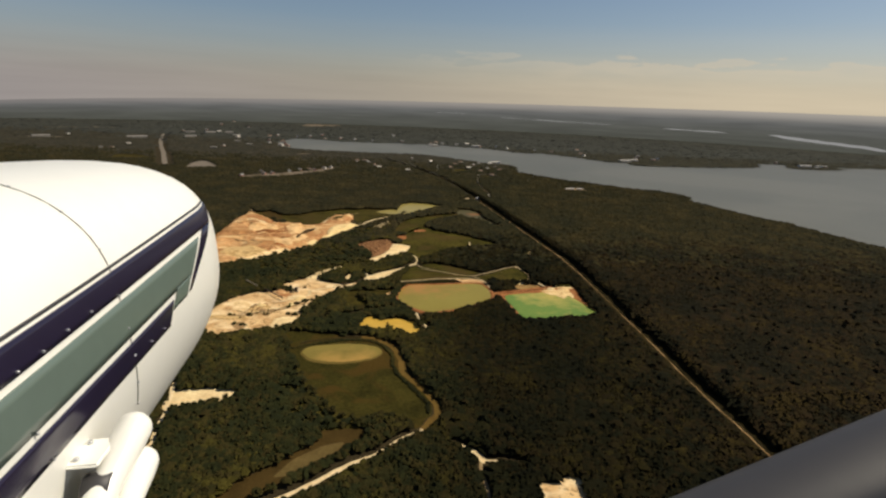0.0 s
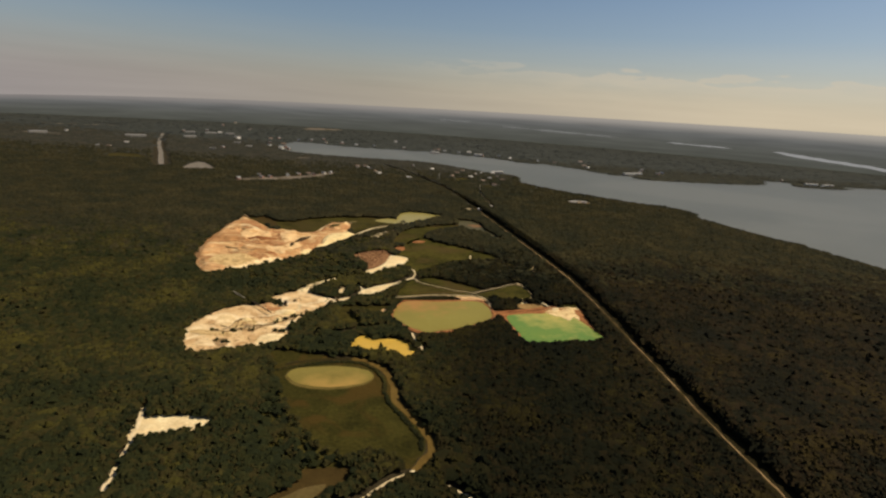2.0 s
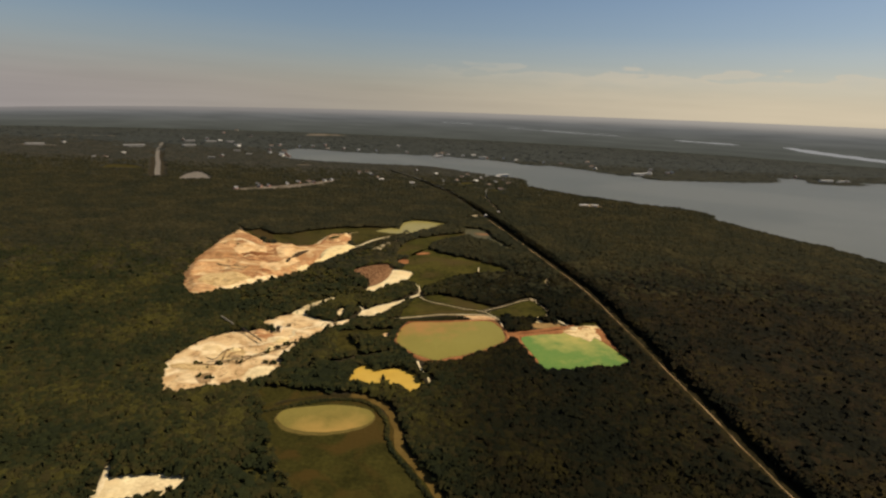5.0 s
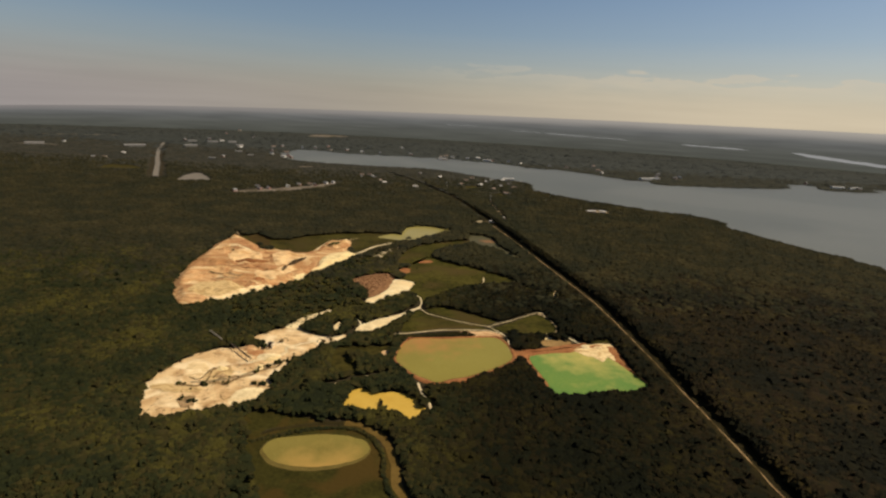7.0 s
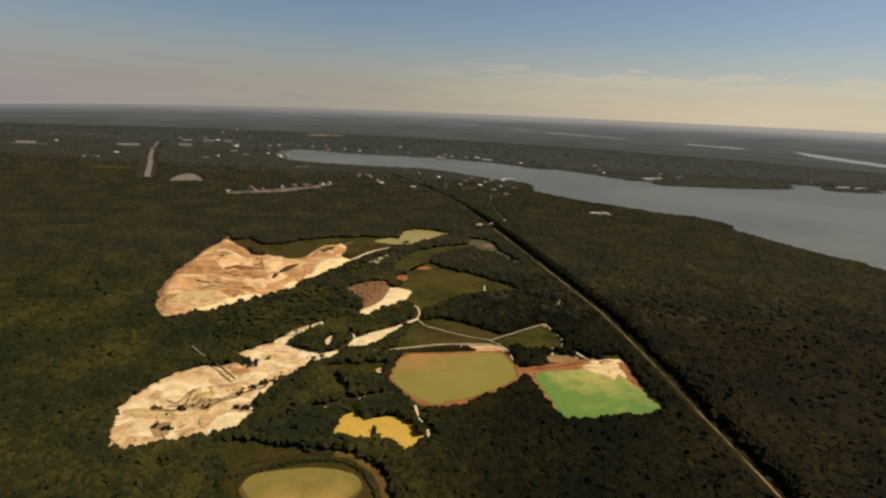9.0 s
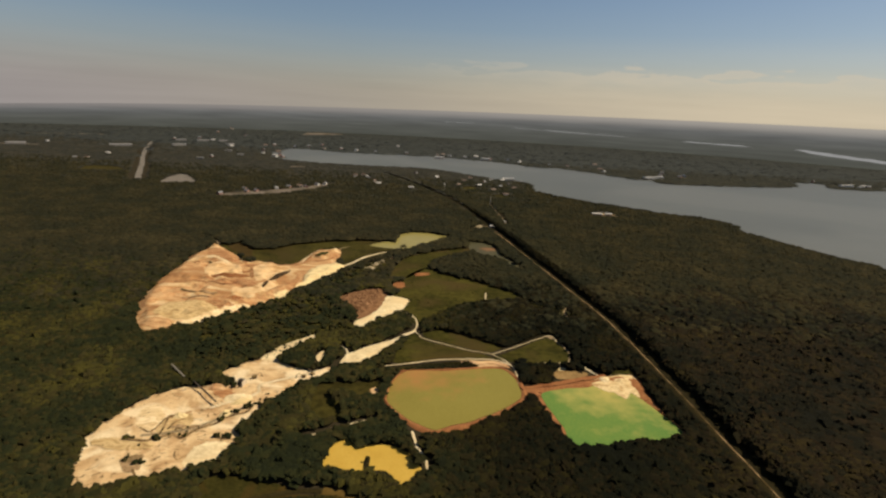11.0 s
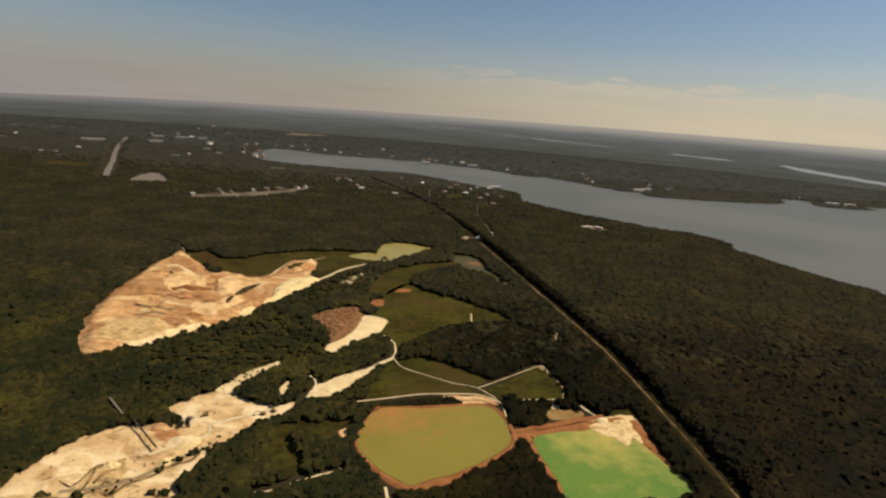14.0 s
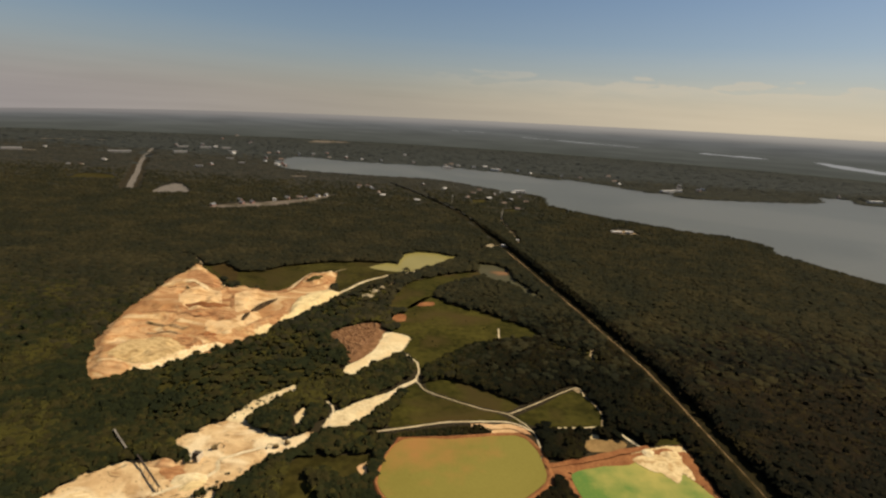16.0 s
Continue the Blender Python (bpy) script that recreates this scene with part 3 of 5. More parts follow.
# far shore country, so distant that it hardly shifts
def backdrop_material():
    m = bpy.data.materials.new("hazy_far_country")
    m.use_nodes = True
    n, l = m.node_tree.nodes, m.node_tree.links
    geo = n.new("ShaderNodeNewGeometry")
    mp = n.new("ShaderNodeMapping")
    mp.inputs["Scale"].default_value = (0.0016, 0.0016, 0.035)
    l.new(geo.outputs["Position"], mp.inputs[0])
    t = n.new("ShaderNodeTexNoise")
    t.inputs["Scale"].default_value, t.inputs["Detail"].default_value = 1.5, 6
    l.new(mp.outputs[0], t.inputs["Vector"])
    uv = n.new("ShaderNodeUVMap")
    uv.uv_map = "rise"
    sep = n.new("ShaderNodeSeparateXYZ")
    l.new(uv.outputs[0], sep.inputs[0])
    # colours pale upwards: distance haze painted into the ramp
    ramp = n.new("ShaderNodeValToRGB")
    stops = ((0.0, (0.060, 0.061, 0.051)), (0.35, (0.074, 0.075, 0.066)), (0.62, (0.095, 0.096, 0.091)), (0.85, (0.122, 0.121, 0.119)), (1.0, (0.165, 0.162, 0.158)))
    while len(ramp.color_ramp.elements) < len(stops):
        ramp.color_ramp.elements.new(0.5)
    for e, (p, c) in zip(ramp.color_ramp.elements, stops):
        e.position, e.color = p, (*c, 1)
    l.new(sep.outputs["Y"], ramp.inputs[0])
    mul = n.new("ShaderNodeMix")
    mul.data_type, mul.blend_type = "RGBA", "MULTIPLY"
    mul.inputs[0].default_value = 0.45
    l.new(ramp.outputs[0], mul.inputs[6])
    tr = n.new("ShaderNodeMapRange")
    tr.inputs[1].default_value, tr.inputs[2].default_value, tr.inputs[3].default_value, tr.inputs[4].default_value = 0.3, 0.7, 0.6, 1.3
    l.new(t.outputs["Fac"], tr.inputs[0])
    l.new(tr.outputs[0], mul.inputs[7])
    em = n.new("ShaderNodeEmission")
    # the haze of the last kilometres mixed into the glow, warmer towards the sun's side
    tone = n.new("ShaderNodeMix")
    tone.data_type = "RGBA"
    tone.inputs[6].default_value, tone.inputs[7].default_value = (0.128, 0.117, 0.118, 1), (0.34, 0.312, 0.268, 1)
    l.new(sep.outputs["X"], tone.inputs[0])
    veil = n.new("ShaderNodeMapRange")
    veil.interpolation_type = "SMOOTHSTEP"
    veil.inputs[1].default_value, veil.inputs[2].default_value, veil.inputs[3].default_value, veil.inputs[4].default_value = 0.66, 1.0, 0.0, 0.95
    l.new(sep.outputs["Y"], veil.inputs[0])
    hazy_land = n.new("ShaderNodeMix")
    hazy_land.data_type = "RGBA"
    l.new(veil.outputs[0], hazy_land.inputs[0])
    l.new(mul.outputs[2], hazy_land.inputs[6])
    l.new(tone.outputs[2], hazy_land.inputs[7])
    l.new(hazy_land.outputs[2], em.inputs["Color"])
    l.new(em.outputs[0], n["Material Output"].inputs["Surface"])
    return m


def arc(name, front, a0, a1, zs, mat, steps=60):
    """A strip of the country that rises gently to the horizon, between two heights that may change along it."""
    verts = []
    for k in range(steps + 1):
        s = k / steps
        a = radians(a0 + (a1 - a0) * s)
        for z in zs(s):
            drop = (250 - z) / 4650
            z = (250 - 4600 * drop) / (1 + 0.7 * drop)
            r = 4600 + 0.7 * z - front
            verts.append((r * math.sin(a), 160 + r * math.cos(a), z))
    tris = []
    for k in range(steps):
        tris += [(2 * k, 2 * k + 2, 2 * k + 3), (2 * k, 2 * k + 3, 2 * k + 1)]
    me = fast_mesh(name, verts, tris, mat)
    rise = me.uv_layers.new(name="rise")
    rise.data.foreach_set("uv", np.array([(k // 2 / steps, k % 2) for t in tris for k in t], np.float32).ravel())
    return me


# black base with an even grey glow standing in for sky light on water
far_water_glow = bpy.data.materials.new("far_water_glow")
far_water_glow.use_nodes = True
far_water_glow.node_tree.nodes["Principled BSDF"].inputs["Base Color"].default_value = (0, 0, 0, 1)
far_water_glow.node_tree.nodes["Principled BSDF"].inputs["Emission Color"].default_value = (0.215, 0.212, 0.205, 1)
far_water_glow.node_tree.nodes["Principled BSDF"].inputs["Emission Strength"].default_value = 1.0
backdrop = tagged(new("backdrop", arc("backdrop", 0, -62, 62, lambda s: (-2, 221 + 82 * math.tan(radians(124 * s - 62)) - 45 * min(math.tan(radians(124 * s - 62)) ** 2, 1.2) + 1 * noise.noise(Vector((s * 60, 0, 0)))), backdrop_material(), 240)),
                  "dark wooded country with painted haze out to the horizon", "backdrop", kind="structure")


def wavy(mid, thick, slope=0.0, seed=0.0):
    return lambda s: (mid + slope * s - thick * min(s * 8, (1 - s) * 8, 1) * (0.7 + 0.6 * noise.noise(Vector((s * 6, seed, 0)))),
                      mid + slope * s + thick * min(s * 8, (1 - s) * 8, 1) * (0.6 + 0.7 * noise.noise(Vector((s * 7, seed, 4)))))


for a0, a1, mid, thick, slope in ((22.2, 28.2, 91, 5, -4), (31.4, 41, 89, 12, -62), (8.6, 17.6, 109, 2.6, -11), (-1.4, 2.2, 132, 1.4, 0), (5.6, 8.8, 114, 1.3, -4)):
    ob = new("inlet", arc("inlet", 14, a0, a1, wavy(mid, thick, slope, a0), far_water_glow))
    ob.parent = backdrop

# ---- ponds ----
HEX = outline([(-53, 644), (-43, 693), (1, 702), (49, 712), (64, 697), (67, 657), (28, 621), (1, 606), (-11, 601), (-32, 614)], 1.2)
HEX_BANK = outline([(-56, 644), (-46, 696), (-41, 697), (1, 706), (51, 717), (68, 701), (74, 674), (74, 656), (67.5, 649), (30.5, 614), (-10, 594.3), (-35, 610)], 1.5)
CLEAR.append(HEX_BANK - (0, 5))
bank("pond_bank", HEX_BANK, HEX, 0.1, 1.3, 0.5, red_clay, "bare reddish clay bank round the olive pond")
sheet("settling_pond", HEX, 0.5, olive_water, "large six-sided settling pond of opaque olive water", "pond", clear=False)
GREEN = outline([(88, 668), (134, 685), (151, 693), (160, 680), (176, 676), (189, 646), (196, 613), (149, 598), (104, 589), (97, 618)], 1.2)
GREEN_BANK = outline([(71, 674), (102, 684), (149, 704), (185, 716), (192, 701), (191, 679), (192.5, 645), (198.5, 612), (149, 596), (103, 586.5), (91, 614), (79, 657)], 1.5)
bank("pond_bank", GREEN_BANK, GREEN, 0.1, 1.4, 0.5, red_clay, "bare orange clay bank round the green pond")
sheet("quarry_pond", GREEN, 0.5, green_water, "bright turquoise-green quarry pond with milky sand plumes", "pond", clear=False)
relief("beach", outline([(136, 694), (158, 707), (185, 713), (187, 691), (181, 672), (173, 679), (166, 668), (157, 678), (148, 681)], 3.0), beach_sand,
       "pale sandy spit running into the green pond", "beach", 1.5, 1.5, 0.06, 0.75, seed=3)
YELLOW = outline([(-87, 549), (-86, 573), (-77, 583), (-67, 574), (-46, 578), (-29, 571), (-17, 554), (-18, 544), (-32, 535), (-43, 547), (-61, 546)], 1.5)
CLEAR.append(YELLOW - (0, 6))
sheet("yellow_pond", YELLOW, 0.3, yellow_water, "small ochre-yellow pond of muddy water among trees", "pond")
OVAL = outline([(-134, 484), (-129, 497), (-93, 507), (-65, 504), (-56, 492), (-64, 478), (-93, 467), (-120, 470)], 1.0)
MEADOW = outline([(-152, 494), (-125, 512), (-74, 521), (-48, 499), (-30, 454), (-10, 425), (-2, 396), (-10, 366), (-36, 379), (-58, 370), (-84, 388), (-106, 413), (-131, 454)], 4.0)
sheet("meadow", MEADOW, 0.12, meadow_grass, "rough olive meadow round the oval pond", "meadow")
sheet("oval_shore", OVAL.mean(0) + (OVAL - OVAL.mean(0)) * (1.03, 1.11) - (0, 2.2), 0.2, shore_mud, "brown muddy shore round the oval pond", "shore", clear=False)
sheet("oval_pond", OVAL, 0.3, oval_water, "shallow oval pond of murky yellow-green water", "pond", clear=False)
POND_N = outline([(-148, 1167), (-119, 1203), (-104, 1196), (-104, 1257), (-78, 1289), (-35, 1284), (-1, 1261), (-32, 1208), (-77, 1162), (-113, 1153)], 2)
sheet("north_pond", POND_N, 0.3, pale_water, "pale yellowish pond beside the quarry", "pond")
POND_G = outline([(32, 1224), (67, 1233), (88, 1186), (90, 1155), (111, 1102), (122, 1058), (106, 1062), (78, 1122), (44, 1144)], 2)
sheet("grey_pond", POND_G, 0.3, grey_water, "shallow grey pond with a reddish mud bar", "pond")
MARSH = outline([(-138, 280), (-123, 302), (-105, 321), (-88, 341), (-83, 357), (-51, 360), (-56, 340), (-76, 317), (-93, 300), (-111, 283), (-122, 266)], 2)
sheet("marsh", MARSH, 0.12, mud, "brown marshy hollow in the wood", "marsh")
sheet("marsh_sand", outline([(-106, 303), (-97, 322), (-80, 338), (-67, 343), (-70, 332), (-84, 318), (-95, 306)], 1), 0.25, bar_silt, "pale dry sand bar in the marsh", "sand", clear=False)

# ---- quarries and bare sand ----
relief("lower_quarry", outline([(-269, 567), (-255, 622), (-238, 641), (-213, 648), (-188, 647), (-202, 660), (-213, 668), (-205, 685), (-193, 700), (-169, 701), (-148, 690),
                                (-128, 687), (-115, 696), (-111, 694), (-118, 682), (-130, 659), (-144, 640), (-153, 617), (-158, 601), (-160, 584), (-157, 566), (-159, 554), (-164, 543), (-171, 542), (-177, 536), (-169, 527), (-180, 531), (-195, 530), (-202, 522), (-205, 517),
                                (-208, 520), (-240, 508)], 2.5), lower_sand, "cream sand quarry floor with eroded heaps", "quarry", 1.5, 1.5, 0.05, 0.2, seed=1)
relief("upper_quarry", outline([(-300, 765), (-330, 745), (-378, 820), (-398, 900), (-405, 959), (-414, 1041), (-408, 1068), (-412, 1097), (-414, 1120), (-403, 1110), (-380, 1086), (-358, 1063),
                                (-341, 1044), (-327, 1020), (-316, 1015), (-305, 1032), (-291, 1021), (-271, 1016), (-245, 1023), (-240, 1036), (-236, 1085), (-227, 1109), (-196, 1123),
                                (-186, 1072), (-184, 1040), (-165, 1025), (-177, 969), (-200, 918), (-220, 878), (-240, 848), (-259, 824), (-274, 805), (-288, 787)], 2.5), upper_sand,
       "tan and orange open sand quarry with terraces", "quarry", 2.2, 7.0, 0.015, 0.2, seed=7, bench=3.5)
relief("quarry_apron", outline([(-229, 876), (-221, 874), (-206, 902), (-192, 935), (-178, 975), (-160, 1027), (-172, 1024), (-193, 1011), (-207, 992), (-211, 961), (-206, 930), (-216, 900)], 1.2),
       pale_sand, "pale sand apron along the quarry edge", "sand", 2.0, 0.8, 0.04, 0.3, seed=4, drape=True)


def wash(points, mat, label, lift=0.25, seed=0.0):
    """A shallow spread of differently coloured sand lying on the quarry floor."""
    return relief("sand_wash", outline(points, 2.2), mat, label, "sand", 1.6, 0.5, 0.1, lift, seed=seed, drape=True)


for k, (pts, m, lab) in enumerate((
        ([(-363, 975), (-349, 997), (-319, 988), (-299, 944), (-302, 930), (-329, 926), (-349, 939)], peach_sand, "smooth peach-coloured sand terrace"),
        ([(-287, 885), (-267, 896), (-246, 925), (-232, 905), (-240, 885), (-268, 852)], peach_sand, "broad pale peach sand on the quarry floor"),
        ([(-295, 978), (-274, 1000), (-246, 1000), (-250, 960), (-265, 916)], peach_sand, "olive-tan sand below the quarry rim"),
        ([(-335, 831), (-298, 832), (-269, 807), (-281, 794), (-308, 781), (-340, 790)], olive_sand, "dull olive-tan sand at the quarry foot"),
        ([(-396, 1070), (-375, 1062), (-344, 1038), (-322, 1008), (-336, 1000), (-361, 1018), (-384, 1030)], russet_sand, "reddish-brown sand slope under the rim"),
        ([(-341, 926), (-320, 919), (-289, 925), (-258, 898), (-293, 896), (-319, 899)], russet_sand, "long reddish-brown sand streak"),
        ([(-302, 848), (-281, 841), (-252, 819), (-271, 820), (-290, 830)], russet_sand, "reddish streak at the quarry foot"),
        ([(-280, 854), (-261, 846), (-250, 836), (-265, 838)], russet_sand, "short reddish streak at the quarry foot"),
        ([(-222, 902), (-223, 937), (-218, 949), (-212, 919), (-214, 896)], russet_sand, "oval patch of brown sand"),
        ([(-300, 1030), (-285, 1018), (-255, 1012), (-240, 1040), (-232, 1070), (-226, 1040), (-236, 1008), (-270, 1002)], russet_sand, "reddish sand along the far rim"),
        ([(-384, 1020), (-369, 1022), (-349, 1006), (-334, 990), (-349, 998), (-366, 1014)], cream_sand, "pale crest of a sand terrace"),
        ([(-302, 772), (-288, 797), (-262, 830), (-252, 838), (-248, 836), (-272, 804), (-292, 768)], cream_sand, "pale sandy edge of the quarry"))):
    wash(pts, m, lab, 0.25 + 0.03 * k, k)
for pts, w, m in (([(-351, 874), (-329, 869), (-301, 863)], 4.5, road_worn), ([(-335, 847), (-316, 849), (-297, 846)], 3.5, road_worn), ([(-375, 905), (-352, 912), (-330, 908), (-300, 897)], 5.0, russet_sand),
                  ([(-318, 1002), (-300, 985), (-290, 960), (-276, 930)], 4.0, russet_sand), ([(-390, 985), (-372, 1000), (-358, 985)], 4.0, road_worn),
                  ([(-236, 1020), (-233, 1080), (-224, 1104), (-198, 1114)], 5.5, cream_sand), ([(-240, 1008), (-222, 1034), (-198, 1048), (-190, 1080)], 5.0, russet_sand)):
    lane("quarry_streak", pts, w, 0.7, m, "narrow streak of darker earth along a terrace" if m is not cream_sand else "pale haul track round the quarry loop", "sand", clear=0, drape=True)
# lower quarry: washed spreads, gullies and pits
for k, (pts, m, lab) in enumerate((
        ([(-185, 558), (-175, 567), (-157, 566), (-159, 552), (-168, 541), (-182, 539)], white_sand, "bright white sand on the quarry floor"),
        ([(-241, 585), (-248, 604), (-243, 611), (-232, 607), (-224, 589), (-227, 578)], cream_sand, "round cream sand mound with a scoured rim"),
        ([(-207, 643), (-195, 645), (-185, 636), (-183, 627), (-199, 631)], russet_sand, "brown cut bank below the wood"),
        ([(-222, 596), (-206, 600), (-199, 582), (-208, 572), (-220, 576)], olive_sand, "eroded brownish sand between the mounds"),
        ([(-228, 540), (-222, 546), (-214, 545), (-211, 533), (-219, 530)], road_worn, "dark churned pit in the quarry floor"),
        ([(-262, 560), (-240, 566), (-216, 562), (-217, 556), (-240, 552)], olive_sand, "brownish ground beside the ditch"))):
    wash(pts, m, lab, 0.22 + 0.03 * k, 20 + k)
for pts, w in (([(-240, 566), (-225, 563), (-217, 568), (-208, 574), (-199, 570), (-194, 578), (-190, 583), (-182, 590), (-178, 599), (-172, 605), (-166, 608), (-162, 617)], 2.3),
               ([(-217, 565), (-218, 580), (-221, 594)], 1.6), ([(-214, 579), (-213, 587), (-208, 594)], 1.8), ([(-208, 570), (-208, 581), (-202, 579)], 1.6),
               ([(-176, 574), (-168, 572), (-150, 575)], 1.2), ([(-214, 532), (-208, 525), (-204, 519)], 1.6), ([(-236, 580), (-226, 575), (-222, 590)], 1.2), ([(-196, 555), (-190, 545), (-186, 552)], 1.0)):
    lane("gully", pts, w, 0.42, gully_earth, "dark eroded gully in the sand", "gully", clear=0, rough=0.8, drape=True)
relief("sand_strip", outline([(-187, 706), (-179, 731), (-166, 749), (-150, 768), (-144, 757), (-155, 736), (-166, 714), (-168, 701), (-181, 700)], 1.5), white_sand,
       "long pale strip of bare sand", "sand", 1.5, 2.0, 0.08, seed=5)
relief("sand_strip", outline([(-107, 704), (-103, 727), (-84, 749), (-61, 766), (-53, 758), (-69, 730), (-76, 716), (-94, 700)], 1.5), white_sand,
       "pale strip of bare sand beside the haul road", "sand", 1.5, 1.2, 0.08, seed=6)
relief("sand_patch", outline([(-111, 813), (-98, 835), (-90, 858), (-87, 904), (-57, 897), (-58, 866), (-66, 849), (-86, 824), (-99, 798), (-110, 800)], 1.2), white_sand,
       "bright white sand yard beside a rubble heap", "sand", 1.5, 1.0, 0.08, seed=8)
relief("rubble_ground", outline([(-147, 881), (-141, 901), (-121, 922), (-98, 932), (-85, 912), (-88, 868), (-99, 832), (-110, 822), (-120, 845)], 1.5), rubble,
       "reddish-brown rubble ground", "rubble", 1.5, 2.5, 0.09, seed=9)
relief("sand_patch", outline([(-224, 399), (-213, 407), (-180, 410), (-168, 406), (-167, 391), (-193, 382), (-216, 374)], 1.5), white_sand,
       "bright bare sand clearing in the wood", "sand", 1.5, 1.0, 0.08, seed=10)
relief("sand_patch", outline([(70, 308), (87, 306), (93, 315), (101, 317), (107, 299), (101, 282), (76, 281)], 3.0), lower_sand,
       "bare pale sand clearing with tyre tracks", "sand", 1.2, 0.8, 0.1, seed=11)
for pts, m, lab in (([(-70, 658), (-62, 665), (-60, 652), (-65, 649)], tan_sand, "small tan bare spot in the grass"),
                    ([(105, 709), (116, 716), (136, 717), (141, 710), (129, 701), (109, 698)], bare_earth, "bare tan clearing beside the clay spit"),
                    ([(-82, 942), (-66, 943), (-67, 964), (-80, 963)], red_clay, "square patch of bare orange clay"),
                    ([(-54, 1000), (-33, 1008), (-35, 1020), (-51, 1014)], red_clay, "narrow patch of bare orange clay"),
                    ([(157, 900), (160, 898), (153, 881), (153, 867), (150, 868), (150, 883)], road_tan, "thin tan bare mark in the scrub"),
                    ([(66, 880), (73, 877), (80, 882), (80, 879), (73, 873), (66, 877)], road_tan, "thin tan bare mark in the wood"),
                    ([(48, 898), (49.2, 897), (51.4, 936), (50, 938)], road_sand, "short pale bare strip in the field"),
                    ([(-385, 1105), (-369, 1130), (-340, 1098), (-322, 1040), (-350, 1068)], mud, "brown bare ground behind the quarry"),
                    ([(-134, 716), (-131, 730), (-126, 722), (-128, 708), (-131, 708)], white_sand, "narrow sliver of bare sand in the wood"),
                    ([(26, 343), (33, 339), (38, 332), (37, 325), (33, 329), (29, 336)], white_sand, "pale sandy corner where tracks meet in the wood"),
                    ([(115, 799), (119, 804), (121, 796), (118, 792)], road_tan, "worn sandy turning spot at the field corner"),
                    ([(111, 721), (120, 723), (119, 717), (112, 716)], pale_sand, "small pale heap ground beside the tan clearing"),
                    ([(166, 714), (169, 721), (188, 727), (187, 718)], grass, "small grassy strip by the corridor")):
    poly = outline(pts, 0.8, sub=4)
    sheet("bare_patch", poly, 0.35, m, lab, "bare ground")
    CLEAR.append(poly.mean(0) + (poly - poly.mean(0)) * 1.15 - (0, 5))
CLEAR.append(outline([(-136, 718), (-131, 732), (-123, 720), (-125, 692), (-131, 692)], 0.5))

lane("quarry_track", [(-230, 570), (-210, 576), (-194, 583), (-182, 598), (-171, 612), (-160, 626)], 3.2, 0.2, road_tan, "brown wheel track beside the quarry ditch", clear=0, drape=True)
CLEAR.append(outline([(-113, 812), (-90, 850), (-60, 868), (-64, 842), (-84, 816), (-98, 789), (-112, 790)], 1))
CLEAR.append(outline([(-141, 672), (-126, 684), (-114, 698), (-107, 696), (-114, 676), (-130, 660)], 1))
# ---- fields ----
for pts, m, lab in (([(-75, 872), (-75, 921), (-68, 991), (-41, 1042), (-8, 1014), (37, 991), (85, 951), (102, 919), (47, 901), (7, 871), (-28, 824), (-38, 810), (-50, 850)], grass, "large green reclaimed field"),
                    ([(-64, 990), (-92, 980), (-80, 1086), (-38, 1141), (31, 1184), (35, 1151), (-17, 1100), (-42, 1034)], grass, "long strip of green field along the wood"),
                    ([(-56, 730), (-47, 770), (-40, 788), (-26, 771), (-6, 761), (41, 743), (43, 731), (-3, 726), (-49, 711)], grass, "small green field beside the pond road"),
                    ([(-30, 790), (-4, 800), (44, 774), (58, 764), (44, 748), (22, 755), (-19, 773)], grass, "green field along the sandy track"),
                    ([(49, 735), (80, 765), (114, 796), (128, 774), (132, 756), (126, 735), (84, 729)], grass, "green corner field below the wood"),
                    ([(-119, 636), (-117, 662), (-100, 668), (-60, 672), (-64, 648), (-74, 641), (-98, 650), (-103, 640), (-90, 624), (-85, 610), (-92, 603), (-102, 602), (-113, 615)], dry_grass, "rough brownish grass clearing beside the pond"),
                    ([(-164, 521), (-156, 533), (-132, 531), (-108, 526), (-108, 518), (-126, 514), (-140, 508), (-150, 498)], meadow_grass, "narrow strip of rough grass behind the oval pond"),
                    ([(-424, 1123), (-322, 1098), (-268, 1149), (-202, 1183), (-147, 1197), (-86, 1162), (-115, 1104), (-141, 1058), (-165, 1014), (-184, 1062), (-227, 1014), (-314, 1032)], dry_grass, "dull green grassland behind the quarry")):
    sheet("field", outline(pts, 2.0), 0.1, m, lab, "field")

# ---- roads and the cut corridor ----
lane("haul_road", [(-107, 704), (-96, 714), (-77, 739), (-56, 771), (-39, 795)], 4, 0.4, road_sand, "pale sandy haul road", clear=6.0)
lane("haul_road", [(-39, 795), (-38, 817), (-43, 835), (-54, 849)], 1.7, 0.45, road_sand, "curved pale sandy track", clear=6.0)
lane("haul_road", [(-39, 795), (-25, 773), (22, 751), (47, 744), (64, 723), (69, 701), (68, 684), (77, 676)], 0.9, 0.42, road_sand, "pale sandy track between fields", clear=5.0)
lane("haul_road", [(47, 744), (80, 771), (118, 802), (123, 786)], 0.9, 0.44, road_sand, "narrow sandy field track", clear=5.0)
lane("pond_road", [(-67, 701), (-31, 714), (-3, 724), (46, 730), (66, 718)], 1.6, 1.3, road_sand, "pale road along the top of the pond bank", clear=5.0)
lane("pond_road", [(14, 720), (34, 722), (48, 724), (60, 718)], 7, 1.28, tan_sand, "worn tan ground on the pond bank", clear=4.0)
sheet("bank_ground", outline([(20, 722), (38, 726), (51, 727), (60, 721), (63, 715), (51, 717), (33, 713)], 1.0, sub=4), 0.5, tan_sand, "worn tan ground between pond bank and road", "bare ground")
